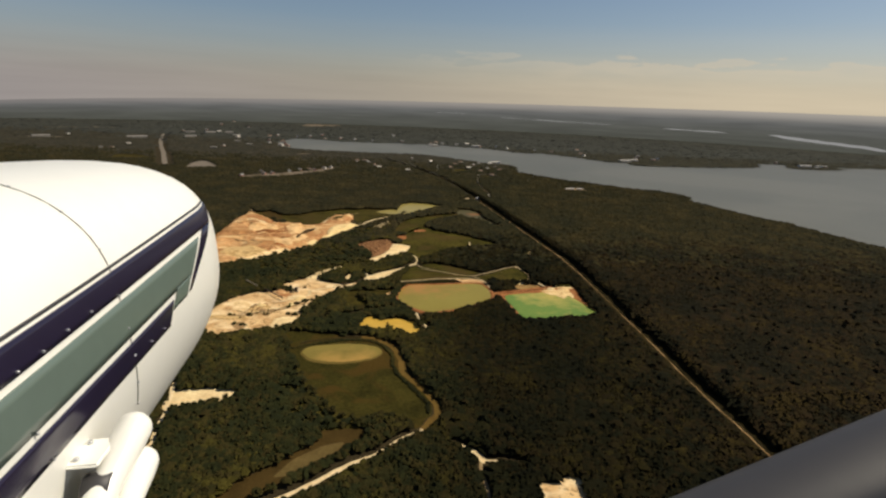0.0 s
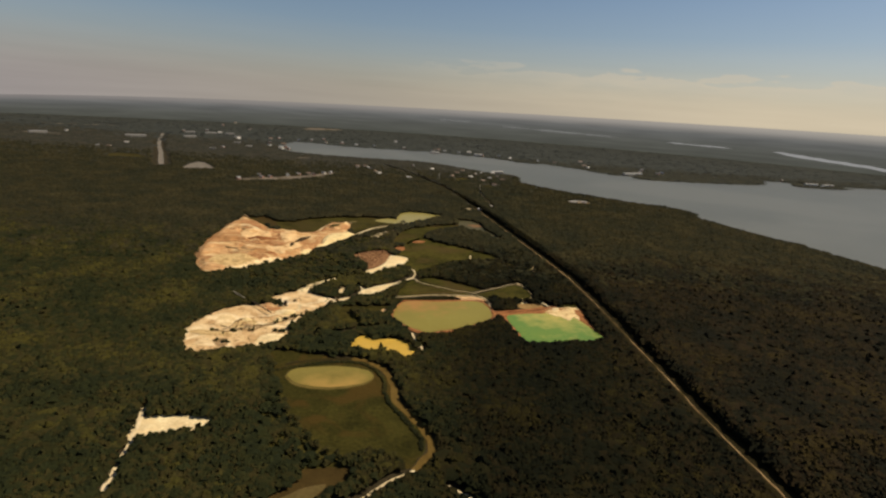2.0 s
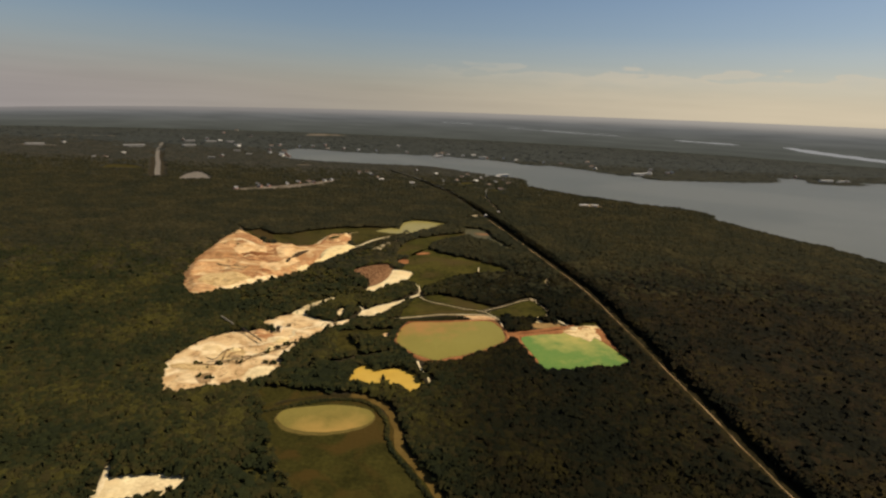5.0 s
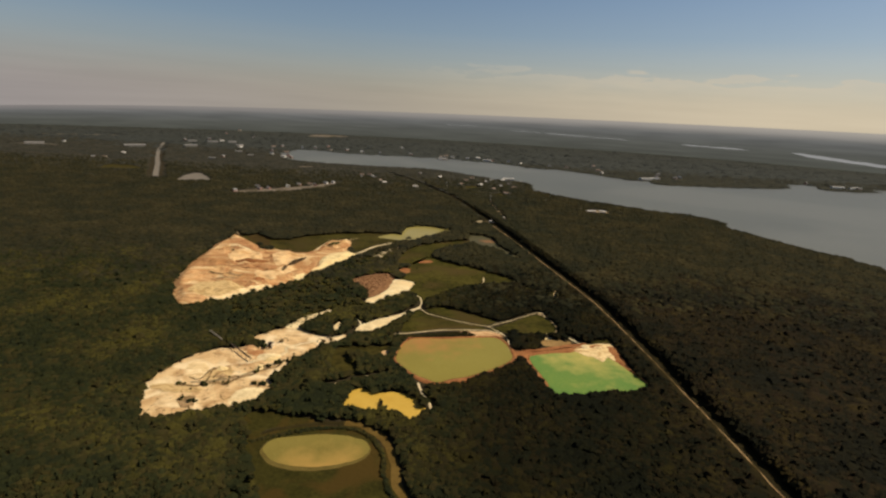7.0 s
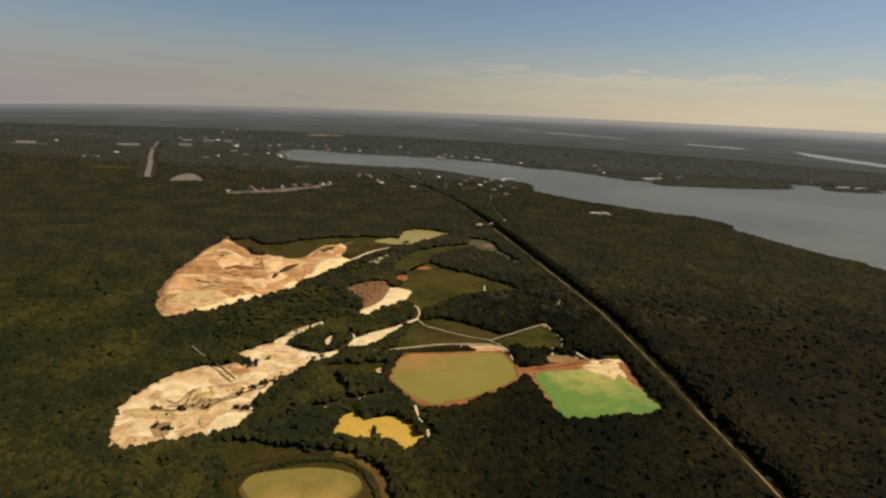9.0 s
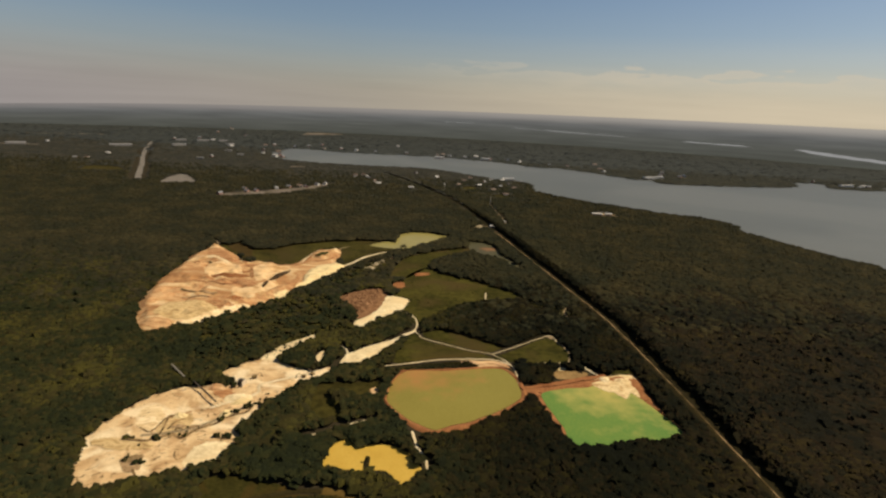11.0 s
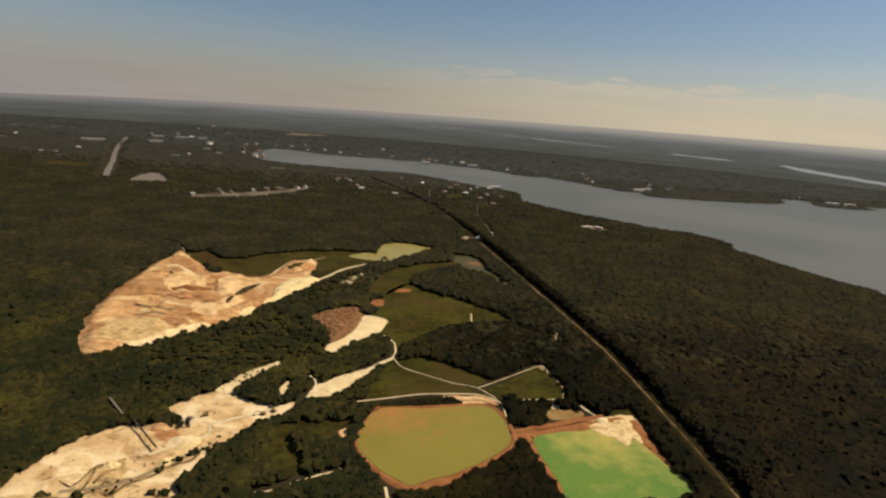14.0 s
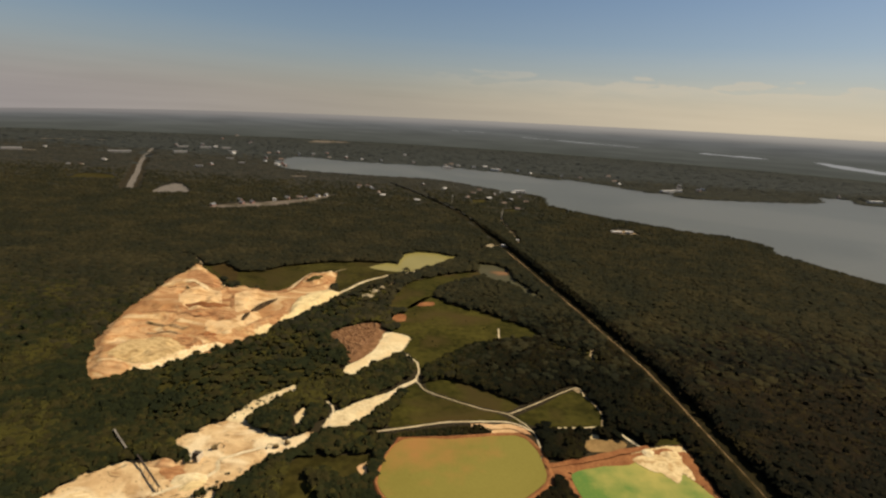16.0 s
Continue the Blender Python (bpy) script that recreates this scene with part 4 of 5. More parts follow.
CLEAR.append(outline([(36, 744), (46, 752), (58, 748), (60, 732), (54, 722), (44, 728)], 0.6))
CLEAR.append(outline([(-60, 697), (-38, 709), (-3, 721), (46, 727), (58, 717), (1, 706), (-46, 695)], 0.6))
lane("clay_road", [(70, 674), (84, 679), (112, 690), (132, 699), (158, 709)], 5.5, 1.4, red_clay, "red clay road along the pond spit")
lane("clay_road", [(160, 704), (153, 709), (147, 716), (141, 726)], 2.4, 0.5, road_sand, "pale sandy track into the wood", clear=5.5)
lane("quarry_road", [(-174, 1021), (-162, 1041), (-146, 1084), (-125, 1113), (-101, 1137), (-67, 1164)], 4.2, 0.4, road_sand, "pale road along the quarry edge")
lane("dirt_track", [(-142, 503), (-126, 512), (-101, 521), (-81, 524)], 4, 0.3, verge_grass, "grassy end of the dirt track", clear=4)
lane("dirt_track", [(-81, 524), (-65, 521), (-51, 511), (-40, 493), (-33, 466), (-28, 448), (-14, 428), (0, 403), (2, 382), (-8, 363)], 7, 0.3, road_dirt, "brown dirt track curving round the meadow", clear=2.5)
lane("gravel_road", [(-8, 363), (-14, 359), (-26, 349), (-38, 334), (-46, 327)], 1.8, 0.35, road_sand, "narrow pale gravel road under trees", clear=4.5)
lane("gravel_road", [(-46, 327), (-60, 316), (-76, 300), (-94, 285), (-120, 262), (-170, 230)], 4.0, 0.36, road_sand, "pale gravel road through the wood", clear=6.5)
lane("sand_track", [(-229, 418), (-215, 376), (-207, 343), (-202, 320)], 4, 0.3, road_sand, "narrow sandy track at the wood's edge", clear=2.0)
lane("sand_track", [(16, 350), (27, 341), (37, 330), (46, 329), (57, 328), (65, 328)], 1.7, 0.3, road_sand, "short sandy track in the wood", clear=5.2)
lane("sand_track", [(35, 327), (35, 318), (37, 304), (38, 290)], 2.4, 0.28, road_tan, "tan track down from the sandy corner", clear=4.0)
lane("sand_track", [(-27, 597), (-21, 576), (-14, 561), (-12, 549)], 2.0, 0.3, road_sand, "short sandy track to the yellow pond", clear=4.0)
lane("sand_track", [(-112, 582), (-100, 587), (-88, 596), (-73, 605), (-60, 612)], 1.4, 0.3, road_sand, "thin sandy footpath through the scrub", clear=5.3)
lane("field_path", [(86, 729), (104, 731), (126, 735)], 1.6, 0.3, road_sand, "thin pale path along the foot of a field", clear=7.0)
lane("field_path", [(123, 788), (129, 774), (132, 757), (127, 737)], 1.8, 0.3, road_tan, "thin tan path along the side of a field", clear=2.0)
lane("farm_track", [(-130, 1018), (-109, 1069), (-85, 1126), (-51, 1192), (-5, 1268), (28, 1310), (53, 1368)], 1.8, 0.3, road_tan, "tan farm track along a row of trees", clear=2.5)
lane("sand_track", [(105, 1673), (115, 1548), (125, 1424), (98, 1400), (60, 1376)], 2.6, 0.3, road_tan, "short tan track near the crossing", clear=5)
CORRIDOR = [(-257, 2233), (-129, 2000), (-7, 1707), (91, 1345), (151, 1085), (205, 836), (229, 600), (243, 440), (255, 345), (264, 250)]
# strip darkened by colour where the edge trees would shade it
lane("corridor", [(x + 3.5, y) for x, y in CORRIDOR], 28, 0.1, scrub, "long cleared strip of low scrub cut through the wood", "clearing", clear=0, crown=0)
lane("corridor_verge", [(x - 1.5, y) for x, y in CORRIDOR[3:]], 1.3, 0.2, verge_grass, "strip of golden rough grass along the clearing", "verge", clear=0, rough=2.0, crown=0.05)
lane("corridor_track", [(x + 0.8, y) for x, y in CORRIDOR[3:]], 1.15, 0.36, road_worn, "straight brown dirt track along the clearing", clear=1, rough=1.6)
lane("sand_track", [(-114, 743), (-107, 736), (-104, 726), (-105, 709)], 1.8, 0.4, road_sand, "curved sandy track round the strip's end", clear=4.5)
lane("sand_track", [(-464, 1166), (-440, 1158), (-417, 1136), (-404, 1118)], 4.0, 0.3, road_tan, "tan track along the wood above the quarry", clear=3)
lane("sand_track", [(-198, 1112), (-194, 1134), (-183, 1147)], 3.0, 0.3, road_tan, "thin tan track beyond the quarry", clear=2)
lane("quarry_track", [(-126, 681), (-139, 674), (-159, 660), (-169, 652), (-166, 641), (-175, 629), (-196, 612)], 3.0, 0.25, road_sand, "tan wheel track across the quarry floor", clear=0, drape=True)


# ---- things: tools ----
def part(name, bm, mat, parent, label=""):
    me = bpy.data.meshes.new(name)
    bm.to_mesh(me)
    bm.free()
    me.materials.append(mat)
    ob = new(name, me)
    ob.parent = parent
    if label:
        tagged(ob, label)
    return ob


def box(x, y, z, sx, sy, sz, bevel=0.0, bm=None):
    """A box on its base centre, with bevelled edges."""
    bm = bm or bmesh.new()
    made = bmesh.ops.create_cube(bm, size=1)["verts"]
    bmesh.ops.scale(bm, vec=(sx, sy, sz), verts=made)
    bmesh.ops.translate(bm, vec=(x, y, z + sz / 2), verts=made)
    if bevel:
        edges = list({e for v in made for e in v.link_edges})
        bmesh.ops.bevel(bm, geom=edges, offset=bevel, segments=2, affect="EDGES")
    return bm


def tube(points, radii, sides=10, bm=None, flat=1.0, caps=True):
    """A round limb along a line of points; flat squeezes it sideways."""
    bm = bm or bmesh.new()
    rings = []
    for k, (p, r) in enumerate(zip(points, radii)):
        a = Vector(points[max(k - 1, 0)])
        b = Vector(points[min(k + 1, len(points) - 1)])
        q = (b - a).to_track_quat("Z", "Y")
        rings.append([bm.verts.new(Vector(p) + q @ Vector((r * math.cos(2 * math.pi * j / sides), flat * r * math.sin(2 * math.pi * j / sides), 0))) for j in range(sides)])
    for r0, r1 in zip(rings[:-1], rings[1:]):
        for j in range(sides):
            bm.faces.new((r0[j], r0[(j + 1) % sides], r1[(j + 1) % sides], r1[j])).smooth = True
    if caps:
        bm.faces.new(rings[0][::-1])
        bm.faces.new(rings[-1])
    return bm


def gable(length, width, rise, z, over=0.5, thick=0.25):
    """A pitched roof with eaves and thickness, its ridge along x."""
    bm = bmesh.new()
    lx, wy = length / 2 + over, width / 2 + over
    low = z - over * rise / (width / 2)
    ring = []
    for x in (-lx, lx):
        ring.append([bm.verts.new((x, y, h)) for y, h in ((-wy, low), (0, z + rise), (wy, low), (wy, low + thick), (0, z + rise + thick), (-wy, low + thick))])
    for j in range(6):
        bm.faces.new((ring[0][j], ring[0][(j + 1) % 6], ring[1][(j + 1) % 6], ring[1][j]))
    bm.faces.new(ring[0][::-1])
    bm.faces.new(ring[1])
    bmesh.ops.recalc_face_normals(bm, faces=bm.faces[:])
    return bm


def house(length, width, tall, rise, wall_mat, roof_mat, label, category="house", windows=3, chimney=True):
    root = tagged(new("house"), label, category)
    bm = box(0, 0, 0, length, width, tall)
    for sx in (-1, 1):
        a = [bm.verts.new((sx * length / 2, y, z)) for y, z in ((-width / 2, tall), (width / 2, tall), (0, tall + rise))]
        bm.faces.new(a if sx > 0 else a[::-1])
    part("wall", bm, wall_mat, root)
    roof = part("roof", gable(length, width, rise, tall), roof_mat, root)
    if chimney:
        part("chimney", box(length * 0.28, width * 0.15, tall + rise * 0.4, 0.9, 0.9, rise * 0.9 + 0.6, 0.05), brick_wall, roof)
    for k in range(windows):
        x = (k - (windows - 1) / 2) * length / (windows + 0.6)
        for sy in (-1, 1):
            if k == windows // 2 and sy < 0:
                part("door", box(x, sy * (width / 2 + 0.04), 0, 1.1, 0.12, 2.1, 0.02), weathered_wood, root)
            else:
                w = part("window", box(x, sy * (width / 2 + 0.03), tall * 0.38, 1.5, 0.1, 1.3, 0.02), dark_glass, root)
                part("sill", box(x, sy * (width / 2 + 0.09), tall * 0.38 - 0.1, 1.7, 0.2, 0.1), white_wall, w)
    return root


def shed(length, width, tall, wall_mat, roof_mat, label, category="warehouse", doors=3):
    root = tagged(new("warehouse"), label, category)
    part("wall", box(0, 0, 0, length, width, tall), wall_mat, root)
    part("roof", gable(length, width, width * 0.08, tall, 0.6, 0.3), roof_mat, root)
    for k in range(doors):
        part("door", box((k - (doors - 1) / 2) * length / (doors + 0.3), -width / 2 - 0.05, 0, min(4.5, length / (doors + 1)), 0.15, tall * 0.7, 0.03), grey_roof, root)
    return root


def place(ob, x, y, yaw=0.0, z=0.0):
    ob.matrix_basis = pose(x, y, z, 0, 0, yaw)
    return ob


def yard(x, y, sx, sy, mat, label, z=0.2):
    """Cleared ground round a building."""
    n = 10
    pts = [(x + sx * math.cos(2 * math.pi * k / n), y + sy * math.sin(2 * math.pi * k / n)) for k in range(n)]
    return sheet("yard", outline(pts, 3, sub=3), z, mat, label, "yard")


# ---- lakeside houses and far buildings ----
styles = (
    (13, 9, 4.5, 3.0, white_wall, grey_roof, "white clapboard lakeside house with a grey pitched roof"),
    (15, 10, 4.0, 3.0, tan_wall, brown_roof, "tan house with a brown pitched roof among trees"),
    (12, 9, 5.0, 3.2, brick_wall, grey_roof, "red brick house with a grey roof"),
    (16, 10, 4.5, 2.6, white_wall, white_roof, "white house with a pale metal roof"),
)
base_houses = [house(*s) for s in styles]
spots = ((-338, 2064), (-318, 2127), (-283, 2040), (-239, 1936), (-130, 1885), (-300, 2080), (-345, 2110), (-262, 1990), (64, 2203), (89, 2020), (138, 2168),
         (182, 2188), (220, 2232), (159, 2020), (164, 1850), (40, 2120), (110, 2110), (196, 2090), (130, 1935), (205, 1995), (-60, 2180), (-140, 2250), (20, 2010),
         (-979, 3164), (-863, 3150), (-795, 3180), (-760, 3330), (-343, 3553), (-85, 3069), (-56, 3145), (-20, 3085), (185, 2990), (279, 3014), (330, 2920), (473, 2880),
         (560, 2860), (734, 3034), (700, 2800), (690, 2690), (984, 2768), (1015, 2640), (1060, 2700), (930, 2640), (1751, 2634), (1805, 2621), (1860, 2640), (1690, 2760),
         (-520, 3100), (-610, 3140), (-420, 3110), (-250, 3090), (-690, 3095), (60, 3060), (120, 3120), (-580, 1690), (-505, 1735), (-455, 1800), (-415, 1845),
         (-1640, 3978), (-1710, 4390), (-1377, 3815), (-1366, 3274), (-1137, 2965), (-1887, 2706), (-1387, 2168), (-1357, 2192), (-1395, 2375), (-1001, 2433),
         (-753, 2581), (-1006, 3099), (-1353, 3722), (-791, 2597), (-844, 2806), (-1559, 3221), (-1482, 3363), (-790, 2660), (-880, 2700), (-930, 2850),
         (-560, 1655), (-540, 1672), (-480, 1770), (-435, 1790), (-398, 1870), (-610, 1600))
rng = random.Random(5)
for k, (x, y) in enumerate(spots):
    src = base_houses[rng.randrange(4)]
    if k < 4:
        ob = place(base_houses[k], x, y, rng.uniform(0, 180))
    else:
        ob = copy_thing(src, pose(x, y, 0, 0, 0, rng.uniform(0, 180)))
    s = 1.0 if y < 2400 else 1.35
    ob.scale = (s, s, s)
    tagged(ob, group="houses round the lake")
    yard(x, y, 13 * s, 14 * s, dry_grass if k % 3 else road_dirt, "worn lawn and drive round a house")
for x, y, l, w, t, yaw, lab in ((-1535, 2690, 90, 30, 9, 40, "long white warehouse with a pale metal roof"), (-1345, 2850, 60, 26, 9, 42, "white warehouse with a pale metal roof"),
                                (-1895, 2530, 70, 30, 9, 45, "low white industrial building"), (-1480, 3140, 50, 22, 8, 40, "pale commercial building beside the highway"),
                                (-1380, 3180, 60, 20, 8, 40, "pale commercial building beside the highway"), (-1290, 3230, 46, 20, 8, 40, "pale commercial building beside the highway"),
                                (-1180, 3060, 40, 18, 7, 40, "small white commercial building"), (-1040, 2700, 30, 16, 7, 30, "small white commercial building"),
                                (-930, 2560, 26, 14, 7, 30, "small white commercial building"), (-1010, 2350, 26, 14, 7, 20, "small white commercial building"),
                                (378, 1600, 26, 12, 5, 8, "white lakeside lodge with a pale roof"), (410, 1606, 18, 12, 5, -12, "white lakeside annexe with a pale roof"),
                                (91, 1381, 12, 7, 4, 10, "small white shed beside the crossing"), (122, 1436, 7, 6, 4, 0, "small white shed at the wood's edge"),
                                (206, 2228, 44, 14, 7, 20, "pale pinkish waterfront building"), (836, 2512, 60, 16, 10, 25, "white marina building with a pale roof"), (894, 2560, 40, 14, 9, 20, "white boat shed with a pale roof"), (-70, 2935, 46, 16, 9, 12, "pale waterfront building on the far shore"),
                                (163, 2985, 40, 14, 9, 8, "white waterfront building on the far shore"), (1760, 2640, 70, 16, 9, 15, "long pale boat shed on the shore"), (1850, 2650, 50, 14, 9, 15, "long pale boat shed on the shore")):
    place(shed(l, w, t, pale_metal if x < -500 else tan_wall if 370 < x < 420 else white_wall, pale_metal if x < -500 else white_roof, lab, "warehouse" if l > 20 else "shed", 3 if l > 20 else 1), x, y, yaw)
    yard(x, y, l * 0.75, w * 1.1, far_bare, "pale paved yard round a building")
for pts, m, lab in (([(-840, 1725), (-880, 1900), (-850, 1915), (-752, 1775), (-765, 1750)], paving, "pale cleared building plot"),
                    ([(-622, 1555), (-593, 1645), (-503, 1725), (-439, 1800), (-385, 1905), (-372, 1850), (-413, 1722), (-530, 1590)], far_bare, "long bare strip of new building plots"),
                    ([(-1190, 1890), (-1215, 2000), (-1126, 2010), (-1050, 1915)], dry_grass, "pale open field near the highway"),
                    ([(-1990, 2480), (-2000, 2540), (-1860, 2590), (-1800, 2540)], far_bare, "pale industrial yard"),
                    ([(-2300, 3050), (-2280, 3130), (-2000, 3330), (-2010, 3240)], far_bare, "pale bare field"),
                    ([(-1119, 4203), (-1160, 4420), (-1080, 4540), (-920, 4570), (-850, 4480), (-1008, 4254)], far_bare, "far tan bare clearing beyond the lake"),
                    ([(30, 1905), (76, 1915), (80, 2000), (36, 1985)], dry_grass, "worn grassy lot among lakeside houses"),
                    ([(116, 1790), (164, 1800), (170, 1850), (124, 1846)], dry_grass, "pale mown lot among lakeside houses"),
                    ([(-625, 2230), (-618, 2290), (-575, 2300), (-570, 2245)], far_bare, "bare lot near the head of the lake"),
                    ([(376, 1562), (356, 1588), (380, 1632), (424, 1640), (432, 1580)], road_tan, "pale clearing round the lodge"),
                    ([(52, 1352), (54, 1378), (66, 1396), (75, 1370), (64, 1348)], road_grey, "pale sandy turning place at the crossing")):
    sheet("clearing", outline(pts, 5), 0.22, m, lab, "clearing")
lane("highway", [(-930, 1780), (-964, 1839), (-1080, 2060), (-1250, 2370), (-1400, 2660), (-1556, 2985)], 16, 0.3, paving, "straight pale highway through the far wood", clear=22)


def mast(tall):
    root = tagged(new("mast"), "slim white lattice mast above the trees", "mast")
    part("base_plate", box(0, 0, 0, 2.4, 2.4, 0.5, 0.05), galvanised, root)
    for a in (0, 120, 240):
        part("leg", tube([(1.0 * math.cos(radians(a)), 1.0 * math.sin(radians(a)), 0.4), (0.45 * math.cos(radians(a)), 0.45 * math.sin(radians(a)), tall)], (0.28, 0.2), 6), white_wall, root)
    for k in range(6):
        part("brace", tube([(0.9, 0, 2 + k * tall / 6.5), (-0.5, 0.75, 3.6 + k * tall / 6.5)], (0.1, 0.1), 5), white_wall, root)
    part("antenna", tube([(0, 0, tall - 1), (0, 0, tall + 4)], (0.25, 0.1), 6), white_wall, root)
    return root


for x, y, t in ((104, 1658, 26), (-26, 1888, 24)):
    place(mast(t), x, y)
    yard(x, y, 7, 9, road_grey, "small bare plot at the foot of a mast")


# ---- marina ----
def dock(length):
    root = tagged(new("dock"), "grey weathered timber dock on posts in the lake", "dock")
    part("deck", box(0, length / 2, 1.1, 3.2, length, 0.3, 0.05), weathered_wood, root)
    for k in range(int(length / 7) + 1):
        for sx in (-1.3, 1.3):
            part("post", tube([(sx, 1 + k * 7, -1), (sx, 1 + k * 7, 2.0)], (0.22, 0.2), 8), weathered_wood, root)
    return root


def boat():
    root = tagged(new("boat"), "white motor boat moored at a timber dock", "boat", "moored boats")
    bm = bmesh.new()
    rows = []
    for y, w, z in ((-5, 1.5, 0.0), (-2, 1.8, 0.0), (2, 1.6, 0.1), (4.4, 0.8, 0.3), (5.6, 0.05, 0.5)):
        rows.append([bm.verts.new(p) for p in ((-w, y, 1.5 + z), (-w * 0.6, y, 0.1 + z), (w * 0.6, y, 0.1 + z), (w, y, 1.5 + z))])
    for a, b in zip(rows[:-1], rows[1:]):
        for j in range(4):
            bm.faces.new((a[j], a[(j + 1) % 4], b[(j + 1) % 4], b[j]))
    bm.faces.new(rows[0])
    bm.faces.new(rows[-1][::-1])
    bmesh.ops.recalc_face_normals(bm, faces=bm.faces[:])
    part("hull", bm, white_wall, root)
    cab = part("cabin", box(0, -0.4, 1.4, 2.2, 4.2, 1.3, 0.2), white_roof, root)
    part("windscreen", box(0, 1.75, 1.9, 1.9, 0.12, 0.6, 0.03), dark_glass, cab)
    return root


docks = ((805, 2520, 150), (828, 2500, 175), (868, 2460, 185), (186, 2952, 175), (-90, 3040, 170), (560, 2775, 165), (1725, 2560, 180), (240, 2170, 330))
first_dock, first_boat = dock(42), boat()
for k, (x, y, yaw) in enumerate(docks):
    ob = place(first_dock, x, y, yaw) if k == 0 else copy_thing(first_dock, pose(x, y, 0, 0, 0, yaw))
    tagged(ob, group="lake docks")
    for j in range(7 if k < 3 else 3):
        m = pose(x, y, 0.1, 0, 0, yaw) @ pose(4 if j % 2 else -4, 6 + 11 * (j // 2 if k < 3 else j), 0, 0, 0, 4 * j - 9)
        if k == 0 and j == 0:
            first_boat.matrix_basis = m
        else:
            copy_thing(first_boat, m)


# ---- quarry works ----
def excavator():
    root = tagged(new("excavator"), "weathered yellow excavator standing on the quarry floor", "excavator", "quarry machines")
    for sx in (-1.2, 1.2):
        part("track", box(sx, 0, 0, 0.7, 4.2, 1.0, 0.25), dark_steel, root)
    part("body", box(0, -0.6, 1.1, 2.7, 3.4, 1.3, 0.15), machine_yellow, root)
    cab = part("cab", box(-0.8, 0.6, 1.2, 1.1, 1.6, 2.0, 0.1), machine_yellow, root)
    part("windscreen", box(-0.8, 1.42, 2.0, 0.9, 0.06, 1.0), dark_glass, cab)
    arm = part("boom", tube([(0.4, 1.0, 1.8), (0.4, 3.6, 4.6), (0.4, 5.6, 4.0)], (0.35, 0.3, 0.22), 6), machine_yellow, root)
    part("stick", tube([(0.4, 5.6, 4.1), (0.4, 6.6, 1.4)], (0.22, 0.18), 6), machine_yellow, root)
    part("bucket", box(0.4, 6.5, 0.5, 1.1, 0.9, 1.0, 0.15), dark_steel, root)
    return root


def conveyor(length, steel_mat, label, high=4.4):
    root = tagged(new("conveyor"), label, "conveyor")
    part("belt", box(0, length / 2, high, 0.8, length, 0.25, 0.04), steel_mat, root)
    for sx in (-0.5, 0.5):
        part("rail", box(sx, length / 2, high - 0.2, 0.18, length, 0.7), steel_mat, root)
    for k in range(int(length / 9) + 1):
        for sx in (-0.9, 0.9):
            part("leg", tube([(sx * 1.6, 1 + 9 * k, 0), (sx, 1 + 9 * k, high - 0.1)], (0.14, 0.14), 6), steel_mat, root)
    return root


def loading_bay():
    root = tagged(new("loading_bay"), "pale concrete loading bay with a dark steel hopper", "loading bay")
    for sx in (-3.0, 3.0):
        part("side_wall", box(sx, 0, 0, 0.8, 7.0, 5.2, 0.08), pale_concrete, root)
    part("back_wall", box(0, 3.2, 0, 5.2, 0.6, 5.2, 0.08), dark_steel, root)
    hopper = part("hopper", box(0, 1.2, 3.6, 4.6, 3.2, 1.8, 0.15), dark_steel, root)
    part("chute", tube([(0, 1.2, 3.6), (0, 0.6, 1.6)], (0.9, 0.5), 8), dark_steel, hopper)
    for sx in (-2.0, 2.0):
        part("leg", tube([(sx, -0.2, 0), (sx, -0.2, 3.7)], (0.16, 0.16), 6), dark_steel, root)
    return root


def heap(name, x, y, sx, sy, tall, yaw, mat, label, seed):
    """A tipped heap of earth or sand: steep, lumpy sides and a blunt top."""
    n, verts, tris = 22, [], []
    for i in range(n + 1):
        for j in range(n + 1):
            u, v = 2 * i / n - 1, 2 * j / n - 1
            d = min(math.hypot(u, v), 1.0)
            k = noise.noise(Vector((u * 2.4, v * 2.4, seed)))
            verts.append((u * sx * (1 + 0.12 * k), v * sy * (1 + 0.12 * k), max(0.0, tall * (1 - d) ** 0.8 * (1 + 0.5 * k)) - 0.3))
    for i in range(n):
        for j in range(n):
            if math.hypot(2 * (i + 0.5) / n - 1, 2 * (j + 0.5) / n - 1) < 1.0:
                a = i * (n + 1) + j
                tris += [(a, a + n + 1, a + n + 2), (a, a + n + 2, a + 1)]
    ob = new(name, fast_mesh(name, verts, tris, mat))
    tagged(ob, label, "mound")
    ob.matrix_basis = pose(x, y, ground_at([(x, y)])[0], 0, 0, yaw)
    return ob


bpy.context.view_layer.update()
digger = place(excavator(), -178, 664, -60, ground_at([(-178, 664)])[0])
for x, y, yaw in ((-135, 672, 120), (-128, 678, 50)):
    copy_thing(digger, pose(x, y, ground_at([(x, y)])[0], 0, 0, yaw))
place(loading_bay(), -186, 652, -8, ground_at([(-186, 652)])[0] - 0.3)
place(conveyor(46, dark_steel, "long dark steel conveyor across the quarry"), -226, 647, -133, ground_at([(-210, 632)])[0] - 0.5)
place(conveyor(30, weathered_wood, "pale steel conveyor rising out of the trees", 6.6), -258, 671, -133, 0.0)
heap("earth_mound", -248, 948, 4.2, 36, 5.5, -14, dark_earth, "long dark earth heap in the quarry", 1)
heap("earth_mound", -251, 905, 3, 14, 4, 4, dark_earth, "dark earth heap in the quarry", 12)
heap("earth_mound", -316, 936, 30, 5, 6, 12, red_clay, "reddish earth heap on a quarry terrace", 2)
